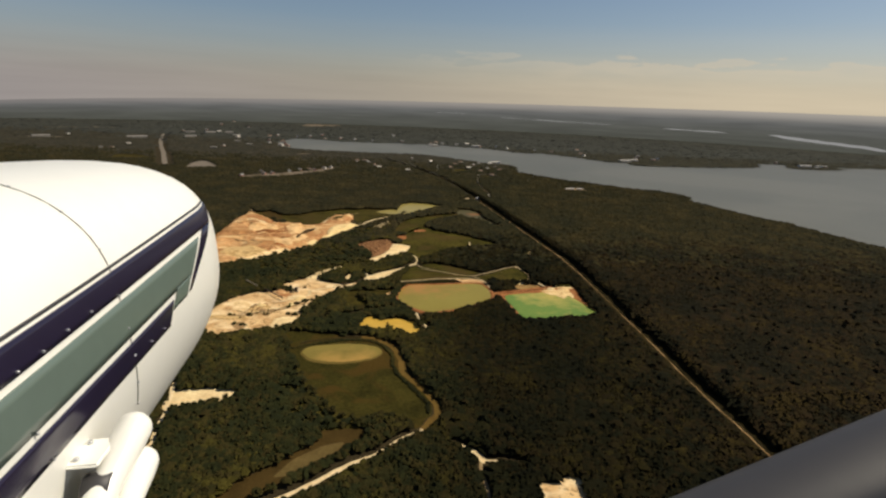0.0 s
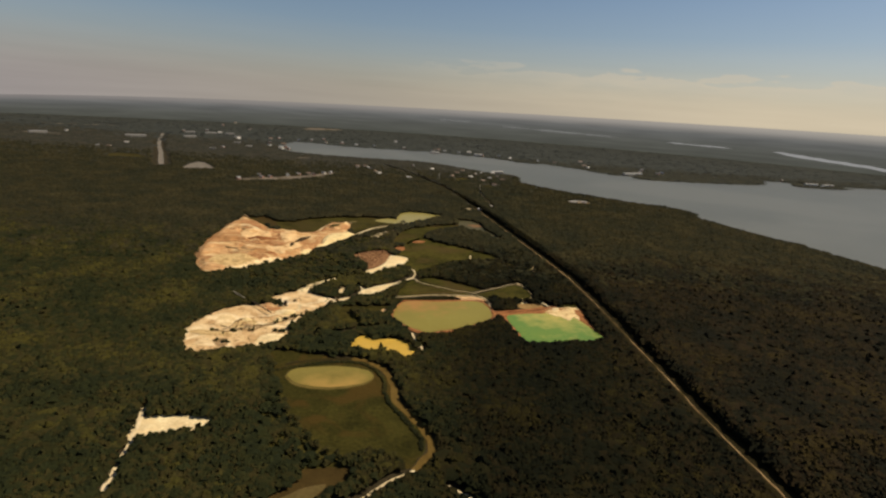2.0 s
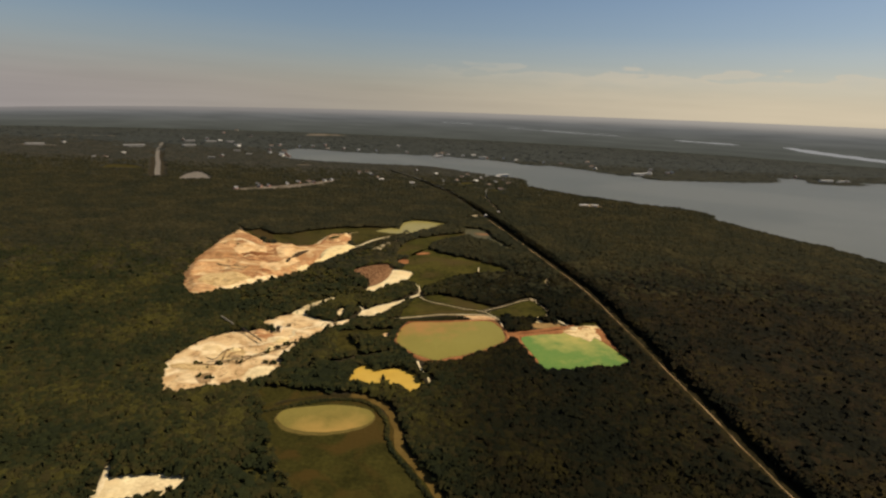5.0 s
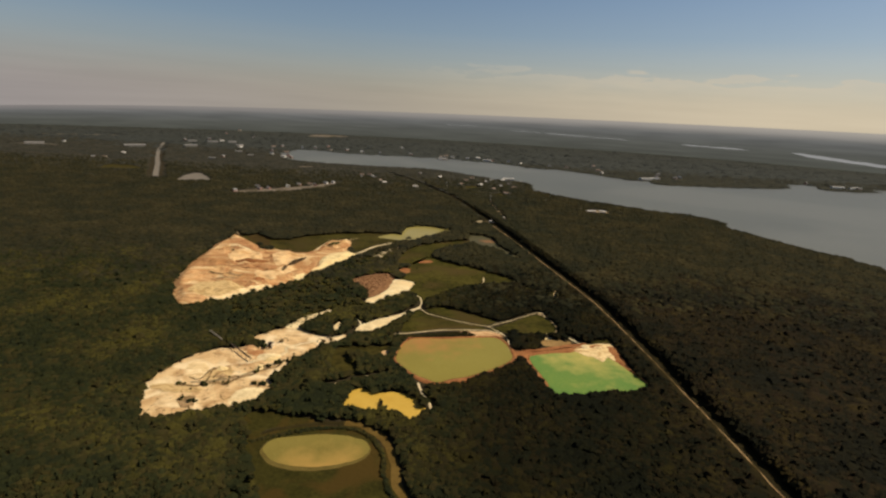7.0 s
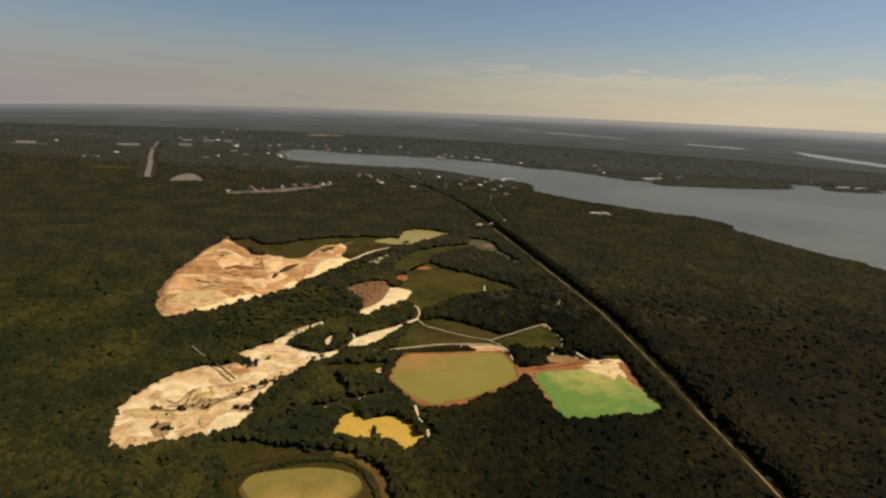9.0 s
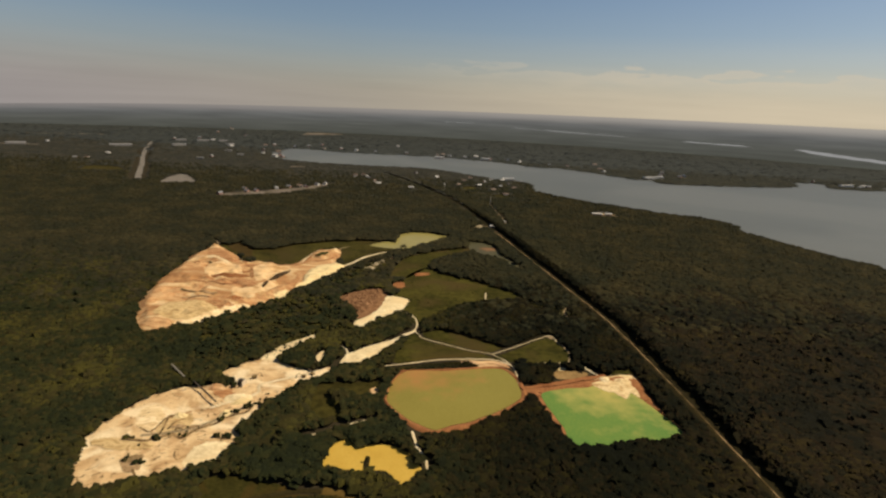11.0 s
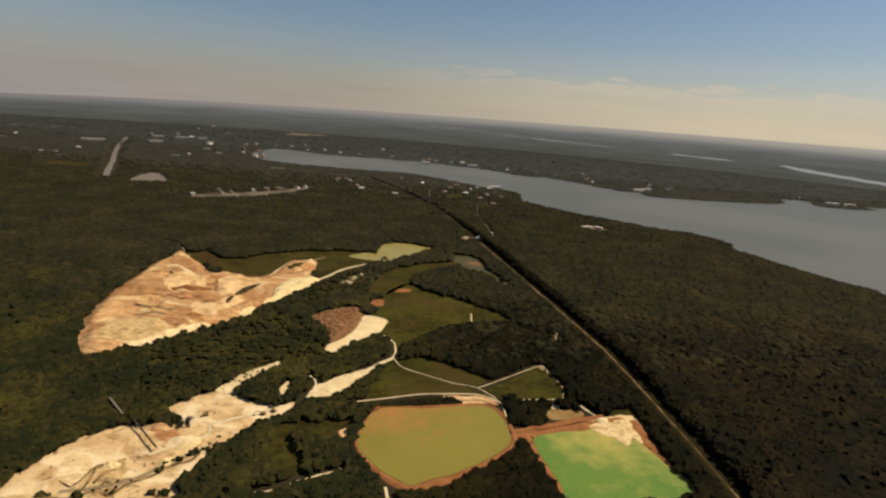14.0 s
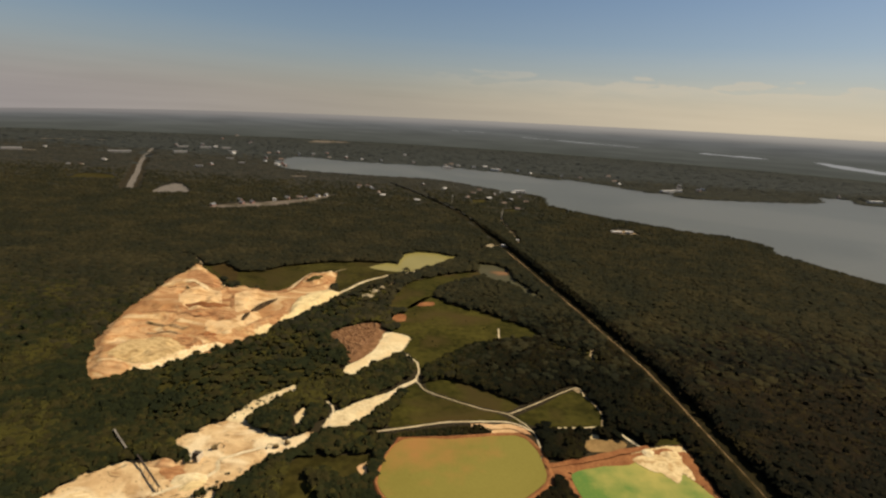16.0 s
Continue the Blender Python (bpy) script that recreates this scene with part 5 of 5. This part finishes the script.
heap("grassy_mound", -213, 1071, 8, 15, 0.9, -22, scrub_grass, "low grassy mound inside the quarry loop", 3)
heap("earth_mound", -272, 850, 12, 7, 5, 20, red_clay, "reddish earth heap by the quarry edge", 4)
heap("sand_mound", -180, 630, 13, 7, 2.6, 12, white_sand, "long pale heap of washed sand", 5)
heap("sand_mound", -175, 624, 9.5, 4, 3.5, 38, pale_sand, "low pale heap of washed sand", 15)
heap("sand_mound", -180, 605, 7, 4, 3.5, 60, pale_sand, "pale heap of washed sand by the ditch", 16)
heap("sand_mound", -204, 645, 13, 6, 4.5, 14, tan_sand, "long orange sand heap", 6)
heap("sand_mound", -214, 597, 6, 4, 3.5, 20, pale_sand, "pale sand heap on the quarry floor", 7)
for x, y, l, w, yaw, k in ((-219, 595, 8, 1.8, 40, 31), (-208, 583, 7, 1.6, 15, 32), (-211, 602, 6, 1.5, 60, 33), (-196, 584, 6, 1.2, 30, 34)):
    heap("earth_mound", x, y, l, w, 2.2, yaw, road_worn, "low brown earth heap on the quarry floor", k)
heap("sand_mound", 172, 700, 9, 6, 2.2, 10, beach_sand, "pale sand heap on the pond spit", 9)
heap("sand_mound", 155, 701, 6, 5, 1.8, 60, white_sand, "small sand heap on the pond spit", 10)
for k, (x, y, s) in enumerate(((-127, 1026, 7), (-121, 1051, 6), (-113, 1068, 5), (39, 1289, 4), (22, 1244, 4), (-18, 1178, 4), (-46, 1154, 4))):
    heap("stone_mound", x, y, s, s * 0.8, 3.5, 30 * k, road_grey, "pale grey stone heap beside the track", 20 + k)
    yard(x, y, s * 1.2, s * 1.2, road_grey, "bare ground under a stone heap", 0.25)


def litter(name, polys, count, size, mat, label, category, seed, squash=0.6):
    """Loose stones or bushes, each a small lump, strewn over the given outlines."""
    r = np.random.default_rng(seed)
    v, f = ball(1)
    pts = []
    for poly, n in zip(polys, count):
        lo, hi = poly.min(0), poly.max(0)
        p = r.uniform(lo, hi, (n * 6, 2))
        pts.append(p[inside(p, poly)][:n])
    pts = np.concatenate(pts)
    n = len(pts)
    s = size * r.uniform(0.4, 1.3, (n, 1, 1)) * np.array([1, 1, squash])
    shape = v[None] * (1 + r.uniform(-0.3, 0.3, (n, len(v), 1)))
    verts = shape * s + np.column_stack([pts, np.full(n, 0.0)])[:, None, :]
    verts[:, :, 2] += s[:, 0, 2:3] * 0.5 + ground_at(pts)[:, None]
    tris = (f[None] + (np.arange(n) * len(v))[:, None, None]).reshape(-1, 3)
    return tagged(new(name, fast_mesh(name, verts.reshape(-1, 3), tris, mat)), label, category, kind="stuff")


bpy.context.view_layer.update()
RUBBLE = outline([(-144, 881), (-139, 899), (-121, 919), (-100, 928), (-94, 909), (-100, 879), (-108, 836), (-119, 848)], 1)
litter("rubble_stones", [RUBBLE], [420], 1.3, rubble, "loose reddish rubble blocks", "rubble", 3)
ditch = outline([(-226, 568), (-210, 574), (-195, 580), (-184, 595), (-173, 610), (-163, 622), (-155, 643)], 1.5, closed=False)
LOWER = outline([(-262, 570), (-250, 618), (-236, 634), (-190, 640), (-160, 600), (-162, 560), (-200, 532), (-238, 516)], 2)
belt = np.vstack([ditch + (1.0, -1.0), (ditch - (1.0, -1.0))[::-1]])
litter("quarry_bushes", [belt, LOWER, outline([(-186, 706), (-178, 728), (-166, 746), (-158, 738), (-168, 716)], 1),
                         outline([(-70, 880), (-60, 990), (-10, 1010), (90, 945), (40, 905), (-30, 840)], 2)],
       [70, 3, 24, 40], 1.0, leaves, "scattered dark bushes on open ground", "bushes", 4, 0.8)
BUSHES = [outline([(x - 3, y - 2), (x + 3, y - 2), (x + 3, y + 2), (x - 3, y + 2)], 0.5) for x, y in ((-167, 617), (-173, 608), (-160, 622), (-166, 575), (-174, 575), (-182, 597), (-236, 567), (-218, 568), (-200, 573), (-224, 542), (-214, 540), (-177, 536))]
litter("bank_scrub", [outline([(-58, 699), (-38, 707), (-3, 717), (20, 721), (30, 714), (1, 708), (-46, 698)], 0.6)], [420], 1.5, leaves, "low dark scrub between the pond bank and the road", "bushes", 23, 0.7)
litter("quarry_thicket", BUSHES, [5] * len(BUSHES), 1.9, leaves, "dark thickets along the quarry ditch", "bushes", 21, 0.8)
hedge = outline([(-150, 489), (-131, 500), (-115, 508), (-98, 514), (-79, 517), (-66, 513), (-54, 503), (-46, 487), (-38, 452), (-21, 425), (-7, 402), (-5, 384)], 1, closed=False)
edge = np.gradient(hedge, axis=0)
edge = np.column_stack([edge[:, 1], -edge[:, 0]]) / np.linalg.norm(edge, axis=1)[:, None]
litter("hedge", [np.vstack([hedge + 1.4 * edge, (hedge - 1.4 * edge)[::-1]])], [3200], 1.3, leaves, "dark hedge of bushes beside the dirt track", "hedge", 6, 0.8)


# ---- thin growth and woods ----
THIN = []
for pts in ([(-281, 788), (-253, 838), (-201, 889), (-154, 874), (-130, 824), (-112, 802), (-117, 759), (-153, 763), (-171, 743), (-206, 716), (-218, 700), (-249, 690)],
            [(-190, 905), (-150, 935), (-112, 990), (-90, 1075), (-112, 1085), (-150, 1020), (-175, 960)],
            [(100, 915), (151, 896), (162, 862), (140, 850), (112, 880)],
            [(-128, 452), (-106, 415), (-84, 390), (-58, 372), (-70, 345), (-120, 380), (-150, 430)]):
    poly = outline(pts, 4)
    THIN.append(poly)
    sheet("scrubland", poly, 0.06, scrub_grass, "olive scrubland of low bushes and rough grass", "scrubland", clear=False)

def wood(name, level, step, y0, y1, half, radius, tall, mat, label, seed, fade=None, least=70, margin=0.0):
    """A wood between two distances, wherever the plan leaves room."""
    rng = np.random.default_rng(seed)
    ys = np.arange(y0, y1, step * 0.87)
    pts = []
    for k, y in enumerate(ys):
        w = half * max(y, 0) + least
        xs = np.arange(-w, w, step) + (k % 2) * step / 2
        pts.append(np.column_stack([xs, np.full(len(xs), y)]))
    pts = np.concatenate(pts)
    pts = pts + rng.uniform(-0.48, 0.48, pts.shape) * step
    keep = np.ones(len(pts), bool)
    for poly in CLEAR:
        for dx, dy in ((0, 0), (margin, 0), (-margin, 0), (0, margin), (0, -margin))[:5 if margin else 1]:
            keep &= ~inside(pts + (dx, dy), poly)
    for line, w in LANES:
        w = w + margin * 0.7
        lo, hi = line.min(0) - w, line.max(0) + w
        near = np.nonzero(keep & (pts[:, 0] > lo[0]) & (pts[:, 0] < hi[0]) & (pts[:, 1] > lo[1]) & (pts[:, 1] < hi[1]))[0]
        if len(near):
            keep[near[gap(pts[near], line) < w]] = False
    if fade:
        s = np.clip((pts[:, 1] - fade[0]) / (fade[1] - fade[0]), 0, 1)
        if len(fade) > 2:
            s *= np.clip((fade[3] - pts[:, 1]) / (fade[3] - fade[2]), 0, 1)
        keep &= rng.uniform(0, 1, len(pts)) < s
    thin = np.zeros(len(pts), bool)
    for poly in THIN:
        thin |= inside(pts, poly)
    keep &= ~(thin & (rng.uniform(0, 1, len(pts)) < 0.66))
    return crowns(name, pts[keep], thin[keep], level, radius, tall, mat, label, seed)


def crowns(name, pts, thin, level, radius, tall, mat, label, seed):
    """One lumpy crown for each tree at the given places; those of thin growth are smaller."""
    rng = np.random.default_rng(seed + 50)
    v, f = ball(level)
    shapes = []
    for k in range(16):
        lump = np.array([1 + 0.42 * noise.noise(Vector(p * 1.6) + Vector((k * 7.1, 0, 0))) + 0.30 * noise.noise(Vector(p * 3.3) + Vector((0, k * 5.3, 0))) for p in v])
        lump += np.random.uniform(-0.40, 0.40, len(v)) * (level > 1) + np.random.uniform(-0.22, 0.22, len(v))
        lump = 1 + (lump - 1) * (0.3 if mat in (leaves_far_haze, leaves_shore_haze) else 0.7 if mat is leaves_mid_haze else 1.0)
        shapes.append(v * lump[:, None])
    shapes = np.array(shapes)
    n = len(pts)
    big = np.array([noise.noise(Vector((x * 0.012, y * 0.012, seed))) for x, y in pts])
    r = radius * rng.uniform(0.60, 1.36, n) * (1 + 0.2 * big)
    h = tall * rng.uniform(0.86, 1.14, n) * (1 + 0.2 * big)
    r, h = np.where(thin, 0.8 * r, r), np.where(thin, 0.72 * h, h)
    yaw = rng.uniform(0, 2 * np.pi, n)
    s = shapes[rng.integers(0, 16, n)]
    c, q = np.cos(yaw)[:, None], np.sin(yaw)[:, None]
    wide = rng.uniform(0.74, 1.26, (n, 2))
    verts = np.empty((n, len(v), 3))
    taper = 1 - rng.uniform(0.12, 0.62, (n, 1)) * s[:, :, 2]
    verts[:, :, 0] = pts[:, 0:1] + r[:, None] * taper * (c * wide[:, :1] * s[:, :, 0] - q * wide[:, 1:] * s[:, :, 1])
    verts[:, :, 1] = pts[:, 1:2] + r[:, None] * taper * (q * wide[:, :1] * s[:, :, 0] + c * wide[:, 1:] * s[:, :, 1])
    verts[:, :, 2] = h[:, None] * (0.64 + 0.36 * s[:, :, 2])
    tris = (f[None] + (np.arange(n) * len(v))[:, None, None]).reshape(-1, 3)
    return tagged(new(name, fast_mesh(name, verts.reshape(-1, 3), tris, mat, smooth=mat is not leaves)), label, "wood", kind="stuff")


wood("near_wood", 2, 3.6, 235, 440, 0.84, 3.0, 6.2, leaves, "dense dark green mixed wood in summer leaf", 5)
wood("near_wood", 1, 3.4, 440, 1080, 0.84, 3.1, 5.9, leaves, "dense dark green mixed wood in summer leaf", 1, fade=(1080, 780))
wood("undergrowth", 1, 6.0, 235, 1000, 0.84, 6.0, 5.3, leaves, "dense undergrowth closing the gaps of the wood", 12, margin=4.5)
wood("taller_trees", 2, 17, 240, 900, 0.84, 3.4, 7.6, leaves, "taller dark crowns standing out of the wood", 4)
# the three woods below wear the haze-paled leaf colours
wood("middle_wood", 1, 6.0, 780, 2250, 0.84, 5.2, 7.0, leaves_mid_haze, "dense dark green woodland canopy", 2, fade=(780, 1080, 1300, 2200))
wood("shore_wood", 1, 13, 1300, 3000, 0.84, 12, 4.5, leaves_shore_haze, "woodland round the lake, haze put into its dull green", 7, fade=(1300, 2150, 2350, 3000))
wood("far_wood", 1, 27, 2300, 4840, 0.9, 30, 2.2, leaves_far_haze, "distant woodland beyond the lake, haze put into its dull green", 3, fade=(2300, 2950))


wood("rear_wood", 1, 8.0, -140, 235, 0.0, 6.6, 6.0, leaves, "dense dark green mixed wood in summer leaf", 6, least=300)
line = outline(CORRIDOR, 0.5, closed=False, sub=60)
way = np.gradient(line, axis=0)
way /= np.linalg.norm(way, axis=1)[:, None]
rng = np.random.default_rng(8)
rows = [line + np.column_stack([-way[:, 1], way[:, 0]]) * (14.5 + 3.0 * k) + rng.uniform(-1.4, 1.4, line.shape) for k in range(3)]
pts = np.concatenate(rows)
pts = pts[pts[:, 1] < 1560]
crowns("corridor_edge", pts, np.zeros(len(pts), bool), 2, 3.4, 8.4, leaves, "tall dark row of trees along the cut clearing", 9)


# ---- trees that stand out along the clearings ----
def tree(seed):
    """A broad-leaved tree: tapered trunk, limbs, and a crown of many small clumps with gaps."""
    r = random.Random(seed)
    root = tagged(new("tree"), "dark green broad-leaved tree at the edge of a clearing", "tree", "trees along the clearings")
    tall = 8.0
    bm = tube([(0, 0, -0.3), (0.08, 0.05, 2.0), (0.0, 0.1, 4.2), (0.1, 0, 6.4)], (0.30, 0.24, 0.17, 0.06), 7)
    for k in range(6):
        a, z = k * 1.9 + r.uniform(-0.4, 0.4), 2.4 + 0.6 * k
        tube([(0, 0, z), (1.1 * math.cos(a), 1.1 * math.sin(a), z + 0.7), (2.0 * math.cos(a), 2.0 * math.sin(a), z + 1.6)], (0.11, 0.08, 0.03), 5, bm)
    part("trunk", bm, bark, root)
    v, f = ball(1)
    verts, tris = [], []
    for k in range(34):
        while True:
            p = np.array([r.uniform(-1, 1), r.uniform(-1, 1), r.uniform(-1, 1)])
            d = np.linalg.norm(p)
            if 0.45 < d < 1.0:
                break
        c = p * (2.7, 2.7, 3.1) * (1 - 0.25 * max(p[2], 0)) + (0, 0, 4.9)
        s = r.uniform(0.55, 1.15)
        lump = np.array([[1 + r.uniform(-0.35, 0.35)] for _ in v])
        tris += [tuple(q + len(verts) for q in face) for face in f]
        verts += [tuple(q) for q in v * lump * (s, s, s * 0.75) + c]
    ob = new("crown", fast_mesh("crown", verts, tris, leaves, smooth=False))
    ob.parent = root
    return root


kinds = [tree(k) for k in range(5)]
r = random.Random(9)
count = 0
for poly, gap_m, n in ((HEX_BANK, 2.5, 50), (GREEN_BANK, 2.5, 46), (YELLOW, 2.5, 30), (MEADOW, 3.0, 46), (MARSH, 2.5, 24), (POND_N, 3, 16), (POND_G, 3, 14)):
    centre = poly.mean(0)
    for k in range(n):
        p = poly[int(len(poly) * k / n)]
        way = (p - centre) / np.linalg.norm(p - centre)
        q = p + way * (gap_m + r.uniform(0, 2.5))
        pt = q[None]
        if any(inside(pt, c)[0] for c in CLEAR) or any(gap(pt, line)[0] < w for line, w in LANES):
            continue
        s = r.uniform(0.65, 1.0) * (0.5 if poly is HEX_BANK and q[1] > 690 else 1)
        m = pose(q[0], q[1], 0, 0, 0, r.uniform(0, 360))
        ob = copy_thing(kinds[count % 5], m) if count >= 5 else kinds[count]
        ob.matrix_basis = m @ Matrix.Diagonal((s, s, s, 1))
        count += 1
# a tree on its own islet in the yellow pond
islet = copy_thing(kinds[2], pose(-57, 556, 0.2, 0, 0, 40) @ Matrix.Diagonal((0.42, 0.42, 0.85, 1)))
sheet("islet", outline([(-59, 549), (-55, 549), (-55, 561), (-58, 561)], 0.5, sub=4), 0.42, scrub, "tiny dark islet in the yellow pond", "islet", clear=False)


# ---- the aircraft from which the land is seen, as it hangs over the wood at the start ----
white_paint = plain("white_paint", (0.86, 0.85, 0.80), 0.28, grain=0.05, scale=1.5)
navy_paint = plain("navy_paint", (0.018, 0.014, 0.035), 0.22, grain=0.15, scale=2.0)
green_paint = plain("green_paint", (0.120, 0.160, 0.142), 0.25, grain=0.10, scale=2.0)
# strut colour holds the shade of an unbuilt wing; also pinstripe and clamp
grey_and_shade_paint = plain("grey_and_shade_paint", (0.045, 0.043, 0.047), 0.55, grain=0.10, scale=2.0)
seam_black = plain("seam_black", (0.06, 0.055, 0.05), 0.7)
steel = plain("screw_steel", (0.55, 0.55, 0.56), 0.35, 0.8)

aircraft = tagged(new("aircraft"), "white light aircraft with navy and grey-green stripes in flight", "aircraft")
aircraft.matrix_basis = pose(0.265, -0.119, 249.726, -0.32, -2.245, 8.303)


def section(y):
    """Right half-breadth, crown, keel and middle of the cowling at a station y metres ahead of the eye."""
    nose = max(0.0, (y - 2.08) / 0.42)
    round_off = math.sqrt(max(0.0, 1 - min(nose, 1.0) ** 2.6))
    half = 0.515 * (0.64 + 0.36 * round_off)
    crown = -0.123 - 0.070 * max(0.0, y - 1.2) - 0.17 * (1 - round_off)
    keel = -1.30 + 0.06 * max(0.0, y - 1.0) + 0.30 * (1 - round_off)
    return half, crown, keel, -1.15


def skin(y, z, lift=0.0):
    """The point of the cowling's right flank at station y and height z."""
    half, crown, keel, mid = section(y)
    zc = crown - 0.42
    if z > zc:
        u = min((z - zc) / (crown - zc), 1.0)
        x = half * max(0.0, 1 - u ** 3.2) ** (1 / 2.6)
    else:
        u = min((zc - z) / (zc - keel), 1.0)
        x = half * max(0.0, 1 - u ** 2.0) ** (1 / 1.7)
    return Vector((mid + x + lift, y, z))


def cowling_mesh():
    bm = bmesh.new()
    stations = [0.30 + 0.1 * k for k in range(18)] + [2.08, 2.16, 2.24, 2.30, 2.35, 2.39, 2.425, 2.45, 2.468, 2.48, 2.488]
    n = 30
    rings = []
    for y in stations:
        half, crown, keel, mid = section(y)
        zs = [crown - (crown - keel) * (0.5 - 0.5 * math.cos(math.pi * k / n)) for k in range(n + 1)]
        right = [skin(y, z) for z in zs]
        left = [Vector((2 * mid - p.x, p.y, p.z)) for p in right[1:-1]][::-1]
        rings.append([bm.verts.new(p) for p in right + left])
    m = len(rings[0])
    for a, b in zip(rings[:-1], rings[1:]):
        for j in range(m):
            bm.faces.new((a[j], a[(j + 1) % m], b[(j + 1) % m], b[j])).smooth = True
    bm.faces.new(rings[-1])
    bm.faces.new(rings[0][::-1])
    bmesh.ops.recalc_face_normals(bm, faces=bm.faces[:])
    return bm


def stripe(z0, z1, upper, lower, lift=0.003, steps=28):
    """A painted band on the flank that follows the skin, from height z0 down to z1; upper and lower: its first and last station on either edge. It has a skin's thickness."""
    bm = bmesh.new()
    rows = []
    for i in range(steps + 1):
        col = []
        for j in range(6):
            f = j / 5
            y = (upper[0] + (lower[0] - upper[0]) * f) * (1 - i / steps) + (upper[1] + (lower[1] - upper[1]) * f) * i / steps
            z = z0 + (z1 - z0) * f
            col.append((bm.verts.new(skin(y, z, lift)), bm.verts.new(skin(y, z, lift - 0.008))))
        rows.append(col)
    for a, b in zip(rows[:-1], rows[1:]):
        for j in range(5):
            bm.faces.new((a[j][0], b[j][0], b[j + 1][0], a[j + 1][0])).smooth = True
        for j in (0, 5):
            bm.faces.new((a[j][0], a[j][1], b[j][1], b[j][0]))
    bmesh.ops.recalc_face_normals(bm, faces=bm.faces[:])
    return bm


cowling = part("cowling", cowling_mesh(), white_paint, aircraft, "glossy white engine cowling")
part("stripe", stripe(-0.371, -0.377, (0.35, 2.28), (0.35, 2.27)), grey_and_shade_paint, cowling, "thin grey pinstripe")
part("stripe", stripe(-0.386, -0.449, (0.35, 2.30), (0.35, 2.21)), navy_paint, cowling, "broad navy stripe")
part("stripe", stripe(-0.449, -0.617, (2.09, 2.21), (1.845, 1.872), steps=6), navy_paint, cowling, "slanting navy end of the stripe")
part("stripe", stripe(-0.466, -0.573, (0.35, 2.03), (0.35, 1.885)), green_paint, cowling, "broad grey-green stripe")
part("stripe", stripe(-0.591, -0.663, (0.35, 1.70), (0.35, 1.655)), navy_paint, cowling, "lower navy stripe")
part("stripe", stripe(-0.566, -0.622, (1.741, 1.888), (1.69, 1.82), steps=6), green_paint, cowling, "short grey-green stripe")


def seam_at(z):
    """Station of the panel seam at a height."""
    return float(np.interp(-z, (0.15, 0.232, 0.327, 0.45, 0.60, 0.805), (1.385, 1.365, 1.362, 1.362, 1.385, 1.434)))


seam = [skin(seam_at(z), z, 0.001) for z in [-0.145 - 0.0015 * k * k for k in range(12)] + [-0.36 - 0.04 * k for k in range(12)]]
part("panel_seam", tube(seam, [0.0012] * len(seam), 6), seam_black, cowling)
for z in (-0.172, -0.232, -0.327, -0.45, -0.545, -0.63, -0.72, -0.795):
    y = seam_at(z)
    part("screw", tube([skin(y, z), skin(y, z, 0.005)], (0.004, 0.003), 8), steel, cowling)
for y, z in ((0.95, -0.44), (1.03, -0.44), (1.12, -0.435), (1.22, -0.435), (0.96, -0.575), (1.5, -0.64), (1.6, -0.645), (1.0, -0.66)):
    part("screw", tube([skin(y, z, 0.002), skin(y, z, 0.008)], (0.003, 0.0025), 8), steel, cowling)


def capsule(a, b, ra, rb, sides=20):
    """A tube with a rounded far end."""
    a, b = Vector(a), Vector(b)
    way = (b - a).normalized()
    pts, radii = [], []
    for k in range(8):
        f = k / 7
        pts.append(a.lerp(b, f))
        radii.append((ra + (rb - ra) * f) * (1 - 0.26 * math.sin(math.pi * f) ** 2))
    for k in range(1, 7):
        t = math.pi / 2 * k / 6
        pts.append(b + way * rb * math.sin(t))
        radii.append(max(rb * math.cos(t), 0.001))
    return tube(pts, radii, sides)


fitting = new("exhaust_fitting")
fitting.parent = aircraft
tagged(fitting, "white exhaust pipes on a bracket")
part("pipe", capsule((-0.606, 0.93, -0.842), (-0.572, 1.185, -0.722), 0.046, 0.040), white_paint, fitting)
part("pipe", capsule((-0.556, 0.93, -0.890), (-0.556, 1.165, -0.800), 0.040, 0.036), white_paint, fitting)
part("bracket", box(-0.640, 1.10, -0.725, 0.10, 0.10, 0.010, 0.004), white_paint, fitting)
part("bracket", box(-0.640, 1.00, -0.800, 0.10, 0.08, 0.010, 0.004), white_paint, fitting)
part("clamp", tube([(-0.625, 1.06, -0.780), (-0.57, 1.06, -0.780)], (0.034, 0.034), 14), grey_and_shade_paint, fitting)
for x, y in ((-0.64, 1.13), (-0.64, 1.07)):
    part("bolt", tube([(x, y, -0.718), (x, y, -0.708)], (0.007, 0.006), 8), steel, fitting)

# streamlined wing strut; the wing is not built, its shade is in the paint
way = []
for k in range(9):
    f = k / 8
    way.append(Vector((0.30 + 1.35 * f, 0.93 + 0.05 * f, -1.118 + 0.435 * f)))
part("wing_strut", tube(way, [0.115] * 9, 18, flat=0.55), grey_and_shade_paint, aircraft, "streamlined wing strut in grey darkened for wing shade")
